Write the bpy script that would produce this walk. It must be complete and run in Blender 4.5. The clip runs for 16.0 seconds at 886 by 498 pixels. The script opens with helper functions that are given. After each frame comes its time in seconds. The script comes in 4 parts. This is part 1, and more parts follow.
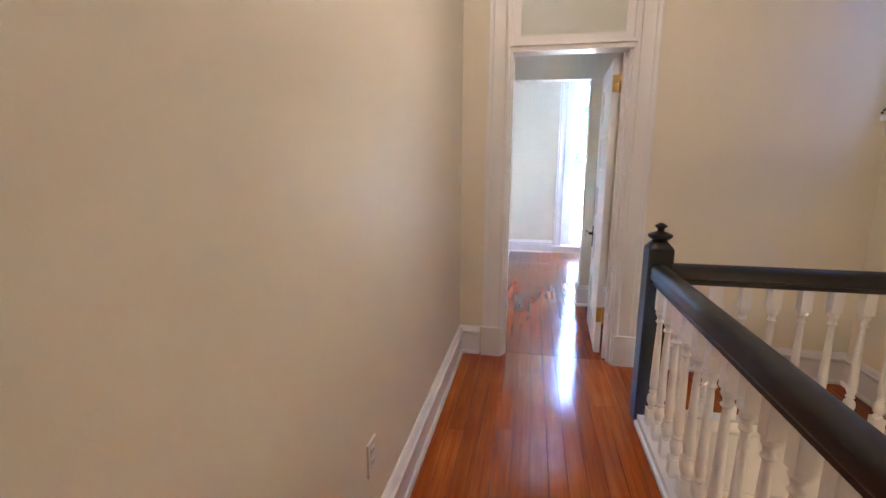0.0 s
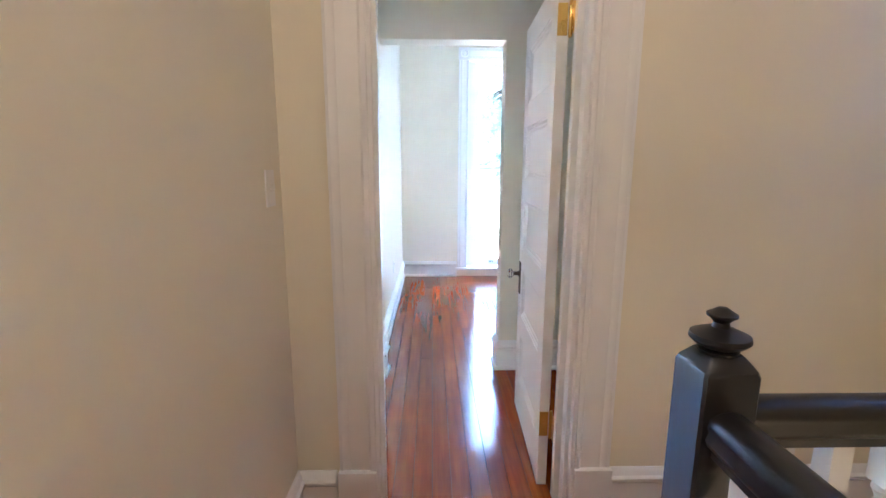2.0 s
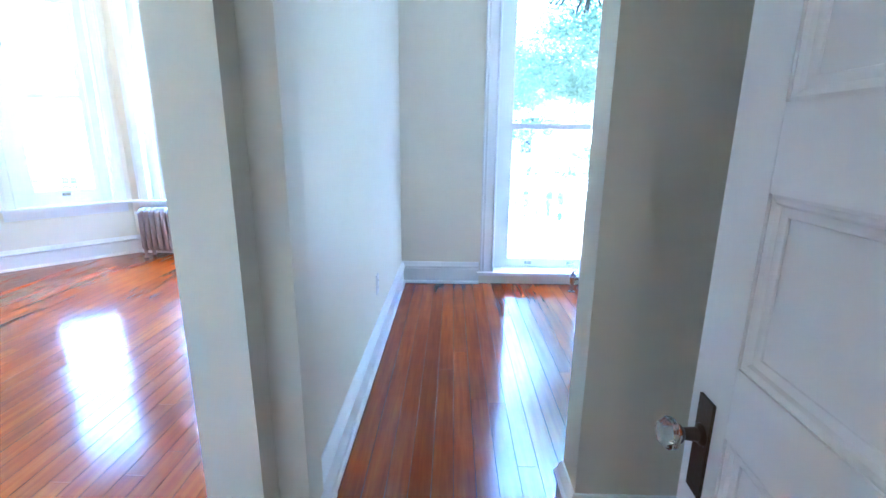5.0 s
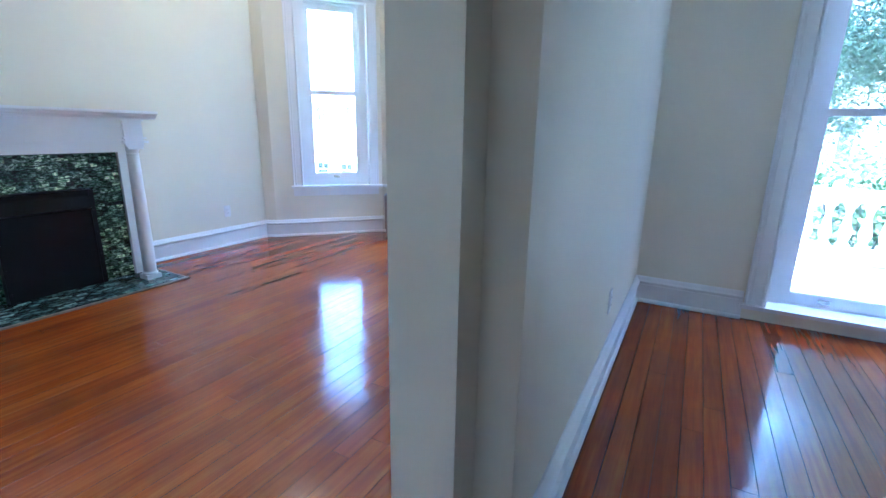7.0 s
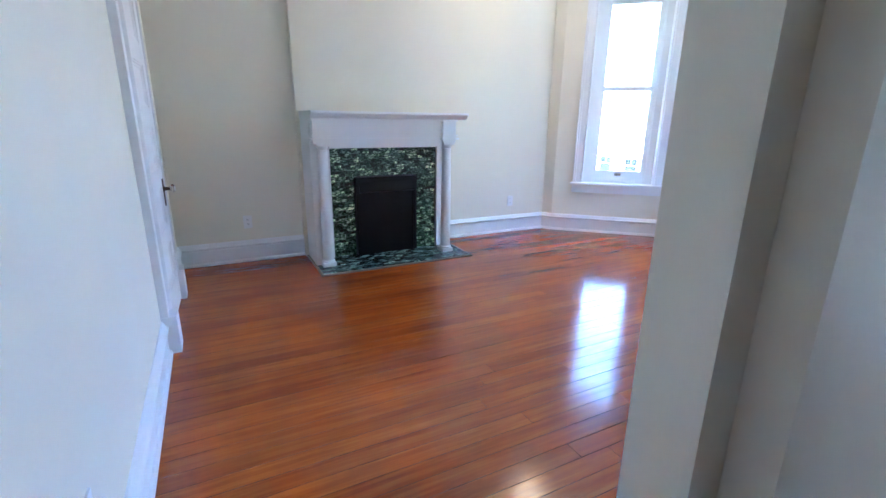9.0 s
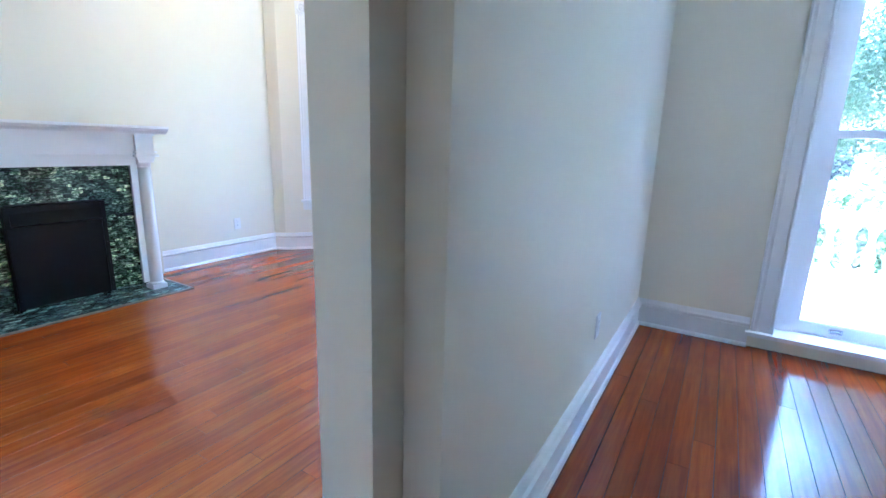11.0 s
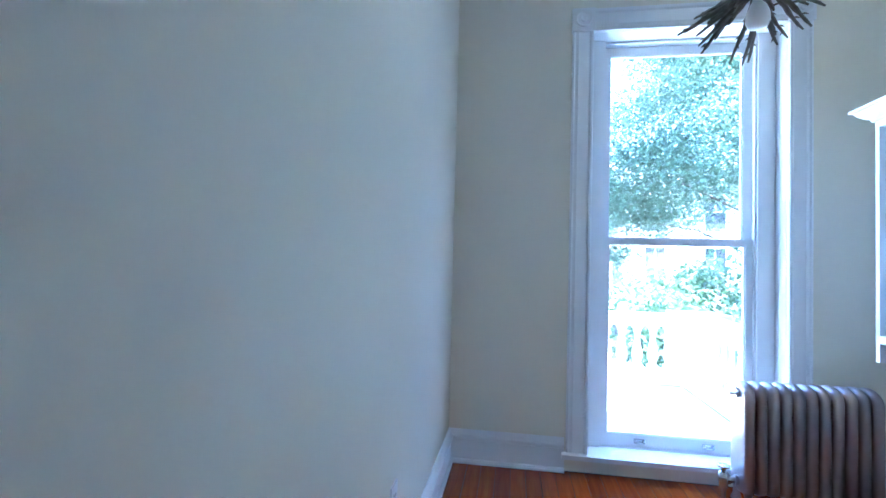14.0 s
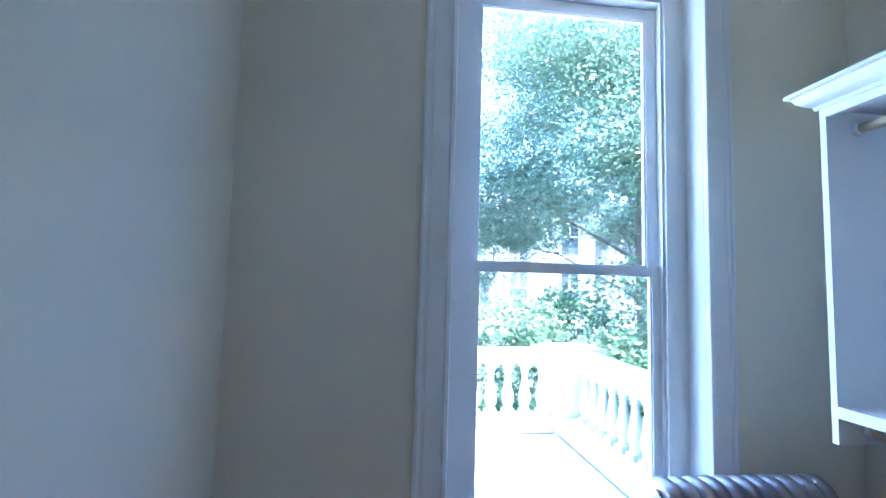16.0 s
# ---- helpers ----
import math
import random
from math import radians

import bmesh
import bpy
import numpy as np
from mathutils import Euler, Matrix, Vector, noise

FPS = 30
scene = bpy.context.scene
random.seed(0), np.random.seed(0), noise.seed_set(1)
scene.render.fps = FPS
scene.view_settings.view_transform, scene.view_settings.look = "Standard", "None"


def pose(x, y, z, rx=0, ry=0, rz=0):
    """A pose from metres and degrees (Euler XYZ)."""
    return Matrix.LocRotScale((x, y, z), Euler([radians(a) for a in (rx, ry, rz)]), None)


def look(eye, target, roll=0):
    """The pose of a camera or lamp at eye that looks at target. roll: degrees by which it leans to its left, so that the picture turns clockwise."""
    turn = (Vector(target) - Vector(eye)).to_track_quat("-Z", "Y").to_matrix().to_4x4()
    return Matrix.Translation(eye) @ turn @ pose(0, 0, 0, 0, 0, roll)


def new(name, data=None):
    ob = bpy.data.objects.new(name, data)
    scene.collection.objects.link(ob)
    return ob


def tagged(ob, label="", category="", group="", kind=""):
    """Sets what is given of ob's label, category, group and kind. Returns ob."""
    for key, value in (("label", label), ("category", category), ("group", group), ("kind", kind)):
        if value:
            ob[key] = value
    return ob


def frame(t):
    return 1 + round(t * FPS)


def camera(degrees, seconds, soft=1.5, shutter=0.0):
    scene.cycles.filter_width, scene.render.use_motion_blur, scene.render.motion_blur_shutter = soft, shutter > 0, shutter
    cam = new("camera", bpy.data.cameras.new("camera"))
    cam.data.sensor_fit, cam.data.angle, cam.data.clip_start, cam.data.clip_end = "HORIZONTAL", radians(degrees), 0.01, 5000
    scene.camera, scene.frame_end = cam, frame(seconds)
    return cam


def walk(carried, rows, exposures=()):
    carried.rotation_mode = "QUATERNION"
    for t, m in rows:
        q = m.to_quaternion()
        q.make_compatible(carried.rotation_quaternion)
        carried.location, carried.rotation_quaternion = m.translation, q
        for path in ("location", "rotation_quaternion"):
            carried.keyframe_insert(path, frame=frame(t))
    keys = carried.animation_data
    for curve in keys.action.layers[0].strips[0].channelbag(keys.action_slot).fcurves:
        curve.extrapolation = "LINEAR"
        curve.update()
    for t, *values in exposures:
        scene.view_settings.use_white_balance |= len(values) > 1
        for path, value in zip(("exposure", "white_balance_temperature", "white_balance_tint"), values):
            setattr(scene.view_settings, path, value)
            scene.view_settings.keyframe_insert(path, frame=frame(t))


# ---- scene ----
cam = camera(88.8, 16.0)
PATH = [
    (0, (0.465, -3.133, 1.384), (0.091, -1.204, 1.008), 0.3),
    (0.5, (0.51, -2.778, 1.365), (0.353, -0.818, 0.999), 0.5),
    (1, (0.509, -2.39, 1.371), (0.508, -0.427, 0.989), 0.4),
    (1.5, (0.521, -1.983, 1.384), (0.548, -0.018, 1.012), 0.3),
    (2, (0.508, -1.582, 1.378), (0.555, 0.385, 1.018), 0.2),
    (2.5, (0.543, -1.21, 1.358), (0.585, 0.756, 0.995), 0.2),
    (3, (0.56, -0.86, 1.343), (0.589, 1.103, 0.958), 0.6),
    (3.2, (0.551, -0.723, 1.335), (0.577, 1.221, 0.864), 0.6),
    (5.3, (0.572, 0.268, 1.267), (0.517, 2.209, 0.784), 0.7),
    (5.5, (0.569, 0.331, 1.264), (0.498, 2.271, 0.78), 0.9),
    (6, (0.488, 0.43, 1.249), (0.277, 2.356, 0.753), 1.5),
    (6.2, (0.47, 0.448, 1.232), (0.143, 2.362, 0.749), 1.3),
    (6.5, (0.445, 0.494, 1.22), (-0.078, 2.362, 0.735), 1.3),
    (7, (0.413, 0.497, 1.209), (-0.517, 2.195, 0.707), 1.0),
    (7.5, (0.41, 0.465, 1.231), (-1.015, 1.765, 0.701), 0.8),
    (8, (0.454, 0.351, 1.264), (-1.247, 1.242, 0.705), 0.7),
    (8.2, (0.463, 0.363, 1.265), (-1.278, 1.169, 0.7), 0.5),
    (10.3, (0.521, 0.556, 1.251), (-0.871, 1.907, 0.766), 1.3),
    (10.5, (0.539, 0.562, 1.244), (-0.747, 2.019, 0.771), 1.3),
    (11, (0.556, 0.606, 1.232), (-0.465, 2.268, 0.788), 1.6),
    (11.5, (0.567, 0.666, 1.213), (-0.221, 2.45, 0.77), 1.4),
    (11.7, (0.576, 0.679, 1.205), (-0.145, 2.493, 0.769), 1.5),
    (12, (0.552, 0.729, 1.204), (-0.084, 2.574, 0.768), 1.6),
    (12.5, (0.501, 0.81, 1.211), (-0.043, 2.712, 0.916), 1.7),
    (13, (0.485, 0.893, 1.203), (0.051, 2.845, 1.161), 1.6),
    (13.4, (0.514, 1.016, 1.206), (0.145, 2.976, 1.344), 1.5),
    (13.5, (0.513, 1.045, 1.206), (0.16, 3.009, 1.344), 1.5),
    (14, (0.505, 1.265, 1.202), (0.192, 3.239, 1.262), 1.5),
    (14.5, (0.508, 1.525, 1.225), (0.237, 3.505, 1.307), 1.4),
    (15, (0.587, 1.828, 1.246), (0.366, 3.813, 1.353), 1.3),
    (15.5, (0.639, 2.101, 1.249), (0.542, 4.094, 1.382), 1.5),
    (16, (0.707, 2.327, 1.276), (0.943, 4.306, 1.437), 1.6),
]
walk(cam, [(t, look(eye, target, roll)) for t, eye, target, roll in PATH],
     [(0, 6.93, 5450, 20), (1.0, 7.03, 5450, 18), (2.0, 7.0, 5330, 15), (2.5, 6.97, 5230, 14), (3.2, 6.8, 5040, 12), (5.4, 6.2, 4720, 9), (6.0, 5.85, 4700, 9), (6.6, 5.55, 4700, 10), (7.0, 5.3, 4720, 10),
      (7.4, 5.18, 4800, 13), (8.0, 5.25, 5050, 14), (10.3, 5.72, 4980, 13), (11.5, 5.8, 4880, 10), (12.3, 5.66, 4760, 8), (13.0, 5.58, 4700, 8), (13.6, 5.48, 4700, 9),
      (14.4, 5.06, 4700, 10), (15.2, 4.72, 4750, 10), (16.0, 4.65, 4830, 10)])


# ---------------------------------------------------------------- world, sun, exposure
world = bpy.data.worlds.new("world")
scene.world = world
world.use_nodes = True
wn = world.node_tree.nodes
sky = wn.new("ShaderNodeTexSky")
sky.sky_type, sky.sun_disc = "NISHITA", False
sky.sun_elevation, sky.sun_rotation = radians(66), radians(125)
world.node_tree.links.new(sky.outputs[0], wn["Background"].inputs[0])
wn["Background"].inputs[1].default_value = 0.15

sun = new("sun", bpy.data.lights.new("sun", "SUN"))
sun.data.energy, sun.data.angle, sun.data.color = 4.0, radians(0.5), (1.0, 0.95, 0.88)
sun.matrix_world = look((20 * math.sin(radians(125)), 20 * math.cos(radians(125)), 44.9), (0, 0, 0))


# ---------------------------------------------------------------- materials
def material(name):
    m = bpy.data.materials.new(name)
    m.use_nodes = True
    return m, m.node_tree.nodes, m.node_tree.links, m.node_tree.nodes["Principled BSDF"]


def setv(node, **kw):
    for k, v in kw.items():
        node.inputs[k.replace("_", " ")].default_value = v


def noise_tex(n, l, scale, detail=4, rough=0.6, stretch=None, vec=None):
    tex = n.new("ShaderNodeTexNoise")
    tex.inputs["Scale"].default_value, tex.inputs["Detail"].default_value, tex.inputs["Roughness"].default_value = scale, detail, rough
    if vec is None:
        vec = n.new("ShaderNodeNewGeometry").outputs["Position"]
    if stretch:
        mp = n.new("ShaderNodeMapping")
        mp.inputs["Scale"].default_value = stretch
        l.new(vec, mp.inputs["Vector"])
        vec = mp.outputs["Vector"]
    l.new(vec, tex.inputs["Vector"])
    return tex.outputs["Fac"]


def ramp(n, l, fac, stops):
    r = n.new("ShaderNodeValToRGB")
    e = r.color_ramp.elements
    while len(e) < len(stops):
        e.new(0.5)
    for k, (p, c) in zip(e, stops):
        k.position, k.color = p, (*c, 1)
    l.new(fac, r.inputs["Fac"])
    return r.outputs["Color"]


def bump(n, l, b, height, strength, dist):
    bp = n.new("ShaderNodeBump")
    bp.inputs["Strength"].default_value, bp.inputs["Distance"].default_value = strength, dist
    l.new(height, bp.inputs["Height"])
    l.new(bp.outputs["Normal"], b.inputs["Normal"])
    return bp


def paint(name, c0, c1, rough, grain=180, lumps=1.3, strength=0.12, metal=0.0, spec=0.5):
    """Painted surface: broad uneven tone, fine roller grain."""
    m, n, l, b = material(name)
    broad = noise_tex(n, l, lumps, 3)
    l.new(ramp(n, l, broad, [(0.3, c0), (0.7, c1)]), b.inputs["Base Color"])
    fine = noise_tex(n, l, grain, 3)
    bump(n, l, b, fine, strength, 0.002)
    rr = n.new("ShaderNodeMapRange")
    rr.inputs["To Min"].default_value, rr.inputs["To Max"].default_value = rough - 0.06, rough + 0.08
    l.new(noise_tex(n, l, 5, 4), rr.inputs["Value"])
    l.new(rr.outputs[0], b.inputs["Roughness"])
    setv(b, Metallic=metal)
    b.inputs["Specular IOR Level"].default_value = spec
    return m


WALL = paint("cream_wall_paint", (0.79, 0.738, 0.605), (0.82, 0.773, 0.645), 0.55, 160, 0.9, 0.16, spec=0.35)
CEIL = paint("ceiling_paint", (0.80, 0.79, 0.76), (0.83, 0.82, 0.79), 0.7)
TRIM = paint("white_gloss_trim", (0.80, 0.80, 0.80), (0.84, 0.84, 0.84), 0.32, 60, 2.0, 0.035)
BLACK = paint("black_satin_paint", (0.010, 0.010, 0.012), (0.016, 0.015, 0.017), 0.38, 90, 3.0, 0.12)
RADIATOR = paint("bronze_radiator_paint", (0.30, 0.245, 0.235), (0.36, 0.30, 0.285), 0.36, 220, 5.0, 0.25, metal=0.55)
COVER = paint("black_iron_cover", (0.004, 0.004, 0.006), (0.008, 0.008, 0.010), 0.36, 140, 2.0, 0.1, spec=0.2)
BRASS = paint("brass", (0.62, 0.42, 0.12), (0.70, 0.50, 0.17), 0.28, 200, 8, 0.1, metal=1.0)
BRONZE = paint("aged_bronze", (0.07, 0.055, 0.045), (0.11, 0.085, 0.06), 0.4, 200, 9, 0.2, metal=0.9)
CHROME = paint("dull_nickel", (0.5, 0.5, 0.5), (0.62, 0.61, 0.6), 0.25, 150, 9, 0.1, metal=1.0)
PLASTIC = paint("white_plate_plastic", (0.82, 0.81, 0.79), (0.85, 0.84, 0.82), 0.35, 100, 6, 0.03)
TWIG = paint("dried_sprig", (0.11, 0.092, 0.075), (0.29, 0.25, 0.205), 0.8, 60, 14, 0.5)
DOWEL = paint("pale_wood_dowel", (0.58, 0.45, 0.30), (0.66, 0.53, 0.37), 0.45, 40, 8, 0.1)
OAK = paint("brown_oak_strip", (0.20, 0.13, 0.08), (0.28, 0.19, 0.12), 0.4, 40, 8, 0.1)
EXT = paint("white_exterior_paint", (0.62, 0.62, 0.60), (0.69, 0.69, 0.67), 0.55, 40, 1.0, 0.15)
DECK = paint("pale_deck_coating", (0.50, 0.50, 0.49), (0.57, 0.57, 0.56), 0.7, 30, 0.8, 0.2)
SLATE = paint("grey_roof_slate", (0.10, 0.10, 0.11), (0.17, 0.165, 0.17), 0.8, 8, 0.5, 0.4)
ASPHALT = paint("asphalt", (0.045, 0.045, 0.047), (0.062, 0.061, 0.06), 0.9, 60, 0.4, 0.5)
CONCRETE = paint("pavement_concrete", (0.33, 0.32, 0.30), (0.42, 0.41, 0.39), 0.85, 40, 0.6, 0.4)
GRASS = paint("lawn", (0.035, 0.075, 0.02), (0.07, 0.12, 0.035), 0.9, 30, 0.5, 0.6)
BARK = paint("bark", (0.07, 0.055, 0.045), (0.15, 0.12, 0.10), 0.9, 14, 1.5, 0.9)
STONE = paint("grey_house_stone", (0.30, 0.29, 0.28), (0.42, 0.40, 0.38), 0.8, 12, 0.8, 0.4)
BRICK = paint("red_house_brick", (0.22, 0.085, 0.06), (0.32, 0.13, 0.09), 0.85, 14, 0.9, 0.4)
CARPAINT = paint("dark_blue_car_paint", (0.02, 0.035, 0.08), (0.03, 0.05, 0.10), 0.2, 100, 1, 0.02)
RUBBER = paint("tyre_rubber", (0.02, 0.02, 0.02), (0.03, 0.03, 0.03), 0.8, 90, 4, 0.3)
DARKGLASS = paint("dark_window_glass", (0.03, 0.035, 0.045), (0.06, 0.065, 0.08), 0.08, 3, 0.5, 0.02)


def wood_material(name="varnished_pine_boards", board_tint=(1.0, 1.0, 1.0)):
    """Old varnished pine boards: grain along the boards, board to board tone, glossy uneven varnish."""
    m, n, l, b = material(name)
    geo = n.new("ShaderNodeNewGeometry")
    info = n.new("ShaderNodeObjectInfo")
    off = n.new("ShaderNodeVectorMath")
    off.operation = "MULTIPLY_ADD"
    comb = n.new("ShaderNodeCombineXYZ")
    l.new(info.outputs["Random"], comb.inputs["X"])
    l.new(info.outputs["Random"], comb.inputs["Y"])
    l.new(info.outputs["Random"], comb.inputs["Z"])
    l.new(comb.outputs[0], off.inputs[0])
    off.inputs[1].default_value = (37.0, 71.0, 13.0)
    l.new(geo.outputs["Position"], off.inputs[2])
    vec = off.outputs[0]
    grain = noise_tex(n, l, 1.0, 6, 0.62, (46, 2.2, 46), vec)
    fine = noise_tex(n, l, 1.0, 4, 0.6, (260, 5.0, 260), vec)
    col = ramp(n, l, grain, [(0.26, (0.30, 0.052, 0.008)), (0.50, (0.44, 0.088, 0.011)), (0.76, (0.55, 0.150, 0.021))])
    tone = ramp(n, l, info.outputs["Random"], [(0.0, (0.74, 0.66, 0.61)), (0.4, (0.93, 0.90, 0.88)), (0.93, (1.08, 1.10, 1.06)), (1.0, (1.16, 1.32, 1.4))])
    mul = n.new("ShaderNodeMix")
    mul.data_type, mul.blend_type = "RGBA", "MULTIPLY"
    mul.inputs["Factor"].default_value = 1.0
    l.new(col, mul.inputs["A"])
    l.new(tone, mul.inputs["B"])
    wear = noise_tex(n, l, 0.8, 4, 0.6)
    worn = ramp(n, l, wear, [(0.34, tuple(c * k for c, k in zip((0.84, 0.77, 0.73), board_tint))), (0.50, tuple(0.95 * k for k in board_tint)), (0.66, tuple(c * k for c, k in zip((1.18, 1.32, 1.25), board_tint)))])
    mul2 = n.new("ShaderNodeMix")
    mul2.data_type, mul2.blend_type = "RGBA", "MULTIPLY"
    mul2.inputs["Factor"].default_value = 1.0
    l.new(mul.outputs["Result"], mul2.inputs["A"])
    l.new(worn, mul2.inputs["B"])
    l.new(mul2.outputs["Result"], b.inputs["Base Color"])
    rr = n.new("ShaderNodeMapRange")
    rr.inputs["To Min"].default_value, rr.inputs["To Max"].default_value = 0.045, 0.24
    # broad worn patches broken up by short scuffs along the boards
    scuff = n.new("ShaderNodeMix")
    scuff.data_type = "FLOAT"
    scuff.inputs["Factor"].default_value = 0.42
    l.new(noise_tex(n, l, 2.2, 5, 0.65), scuff.inputs["A"])
    l.new(noise_tex(n, l, 1.0, 5, 0.7, (38, 9, 38), vec), scuff.inputs["B"])
    rr.inputs["From Min"].default_value, rr.inputs["From Max"].default_value = 0.34, 0.68
    l.new(scuff.outputs["Result"], rr.inputs["Value"])
    l.new(rr.outputs[0], b.inputs["Roughness"])
    b.inputs["Specular IOR Level"].default_value = 0.68
    wave = noise_tex(n, l, 1.0, 3, 0.5, (11, 2.6, 11), vec)
    add = n.new("ShaderNodeMath")
    add.operation = "MULTIPLY_ADD"
    l.new(fine, add.inputs[0])
    add.inputs[1].default_value = 0.10
    l.new(wave, add.inputs[2])
    bump(n, l, b, add.outputs[0], 0.075, 0.004)
    return m


def tile_material(name, dark, mid, light, rough):
    """Glazed marbled tiles, each with its own tone."""
    m, n, l, b = material(name)
    geo = n.new("ShaderNodeNewGeometry")
    veins = noise_tex(n, l, 1.0, 4, 0.65, (60, 38, 95))
    base = ramp(n, l, veins, [(0.34, dark), (0.49, mid), (0.60, light)])
    tone = ramp(n, l, geo.outputs["Random Per Island"], [(0.0, (0.16, 0.22, 0.20)), (0.5, (0.55, 0.70, 0.66)), (0.8, (1.5, 1.55, 1.4)), (1.0, (3.4, 3.3, 2.8))])
    mul = n.new("ShaderNodeMix")
    mul.data_type, mul.blend_type = "RGBA", "MULTIPLY"
    mul.inputs["Factor"].default_value = 1.0
    l.new(base, mul.inputs["A"])
    l.new(tone, mul.inputs["B"])
    l.new(mul.outputs["Result"], b.inputs["Base Color"])
    setv(b, Roughness=rough)
    bump(n, l, b, veins, 0.12, 0.003)
    return m


def pane_material():
    m, n, l, b = material("window_pane")
    n.remove(b)
    tr, gl, mix = n.new("ShaderNodeBsdfTransparent"), n.new("ShaderNodeBsdfGlossy"), n.new("ShaderNodeMixShader")
    tr.inputs[0].default_value = (0.96, 0.98, 0.98, 1)
    gl.inputs["Roughness"].default_value = 0.02
    mix.inputs[0].default_value = 0.05
    l.new(tr.outputs[0], mix.inputs[1])
    l.new(gl.outputs[0], mix.inputs[2])
    l.new(mix.outputs[0], n["Material Output"].inputs["Surface"])
    return m


def glass_material(name, rough, through_light=1.0, colour=(0.95, 0.97, 0.96)):
    m, n, l, b = material(name)
    setv(b, Roughness=rough, IOR=1.5)
    b.inputs["Transmission Weight"].default_value = through_light
    b.inputs["Base Color"].default_value = (*colour, 1)
    return m


def glow_material(name, colour, power):
    m, n, l, b = material(name)
    b.inputs["Emission Color"].default_value = (*colour, 1)
    b.inputs["Emission Strength"].default_value = power
    b.inputs["Base Color"].default_value = (0.9, 0.88, 0.84, 1)
    return m


def leaf_material(name, a, c):
    m, n, l, b = material(name)
    geo = n.new("ShaderNodeNewGeometry")
    l.new(ramp(n, l, geo.outputs["Random Per Island"], [(0.0, a), (1.0, c)]), b.inputs["Base Color"])
    setv(b, Roughness=0.45)
    tl, mix = n.new("ShaderNodeBsdfTranslucent"), n.new("ShaderNodeMixShader")
    l.new(b.inputs["Base Color"].links[0].from_socket, tl.inputs["Color"])
    mix.inputs[0].default_value = 0.4
    l.new(b.outputs[0], mix.inputs[1])
    l.new(tl.outputs[0], mix.inputs[2])
    l.new(mix.outputs[0], n["Material Output"].inputs["Surface"])
    return m


WOOD = wood_material(board_tint=(0.84, 0.80, 0.79))
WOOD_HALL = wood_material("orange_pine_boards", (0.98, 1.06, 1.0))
# same boards as the hall; the front room's shade is put into this colour
WOOD_SHADED = wood_material("shaded_pine_boards", (0.66, 0.58, 0.55))
TILE = tile_material("green_marbled_tile", (0.006, 0.018, 0.010), (0.045, 0.095, 0.050), (0.42, 0.50, 0.36), 0.16)
HEARTH = tile_material("grey_green_hearth_tile", (0.030, 0.050, 0.048), (0.075, 0.115, 0.11), (0.20, 0.25, 0.23), 0.22)
GROUT = paint("dark_grout", (0.03, 0.035, 0.03), (0.05, 0.055, 0.05), 0.8)
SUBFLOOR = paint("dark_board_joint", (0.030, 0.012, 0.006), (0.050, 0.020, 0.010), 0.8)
PANE = pane_material()
KNOBGLASS = glass_material("clear_knob_glass", 0.03)
FROST = glass_material("frosted_transom_glass", 0.4, 0.3, (0.74, 0.79, 0.73))
BULB = glow_material("white_bulb_glass", (1, 0.97, 0.92), 0.0)
LEAF = leaf_material("tree_leaf", (0.080, 0.125, 0.080), (0.16, 0.215, 0.135))
LEAFB = leaf_material("shrub_leaf", (0.065, 0.11, 0.055), (0.14, 0.20, 0.10))


# ---------------------------------------------------------------- mesh helpers
def finish(bm, name, mat, smooth=None, bevel=0.0, m=None, parent=None):
    if bevel:
        bmesh.ops.bevel(bm, geom=[e for e in bm.edges if len(e.link_faces) == 2 and e.calc_face_angle(0) > 0.5], offset=bevel,
                        segments=2, profile=0.5, affect="EDGES", clamp_overlap=True)
    bmesh.ops.recalc_face_normals(bm, faces=bm.faces)
    me = bpy.data.meshes.new(name)
    bm.to_mesh(me)
    bm.free()
    me.materials.append(mat)
    if smooth is not None:
        me.shade_smooth()
        me.set_sharp_from_angle(angle=radians(smooth))
    ob = new(name, me)
    if m is not None:
        ob.matrix_world = m
    if parent:
        ob.parent = parent
    return ob


def box(bm, x0, x1, y0, y1, z0, z1):
    vs = [bm.verts.new((x, y, z)) for z in (z0, z1) for x, y in ((x0, y0), (x1, y0), (x1, y1), (x0, y1))]
    for f in ((0, 3, 2, 1), (4, 5, 6, 7), (0, 1, 5, 4), (1, 2, 6, 5), (2, 3, 7, 6), (3, 0, 4, 7)):
        bm.faces.new([vs[i] for i in f])


def boxes(name, mat, parts, bevel=0.0, m=None, parent=None, smooth=None):
    bm = bmesh.new()
    for p in parts:
        box(bm, *p)
    return finish(bm, name, mat, smooth, bevel, m, parent)


def lathe(bm, prof, centre=(0, 0, 0), seg=20, axis="z"):
    rings = []
    for r, z in prof:
        ring = []
        for i in range(seg):
            a = 2 * math.pi * i / seg
            p = (r * math.cos(a), r * math.sin(a), z)
            if axis == "y":
                p = (p[0], p[2], p[1])
            elif axis == "x":
                p = (p[2], p[0], p[1])
            ring.append(bm.verts.new((centre[0] + p[0], centre[1] + p[1], centre[2] + p[2])))
        rings.append(ring)
    for a, b in zip(rings, rings[1:]):
        for i in range(seg):
            bm.faces.new((a[i], a[(i + 1) % seg], b[(i + 1) % seg], b[i]))
    bm.faces.new(list(reversed(rings[0])))
    bm.faces.new(rings[-1])


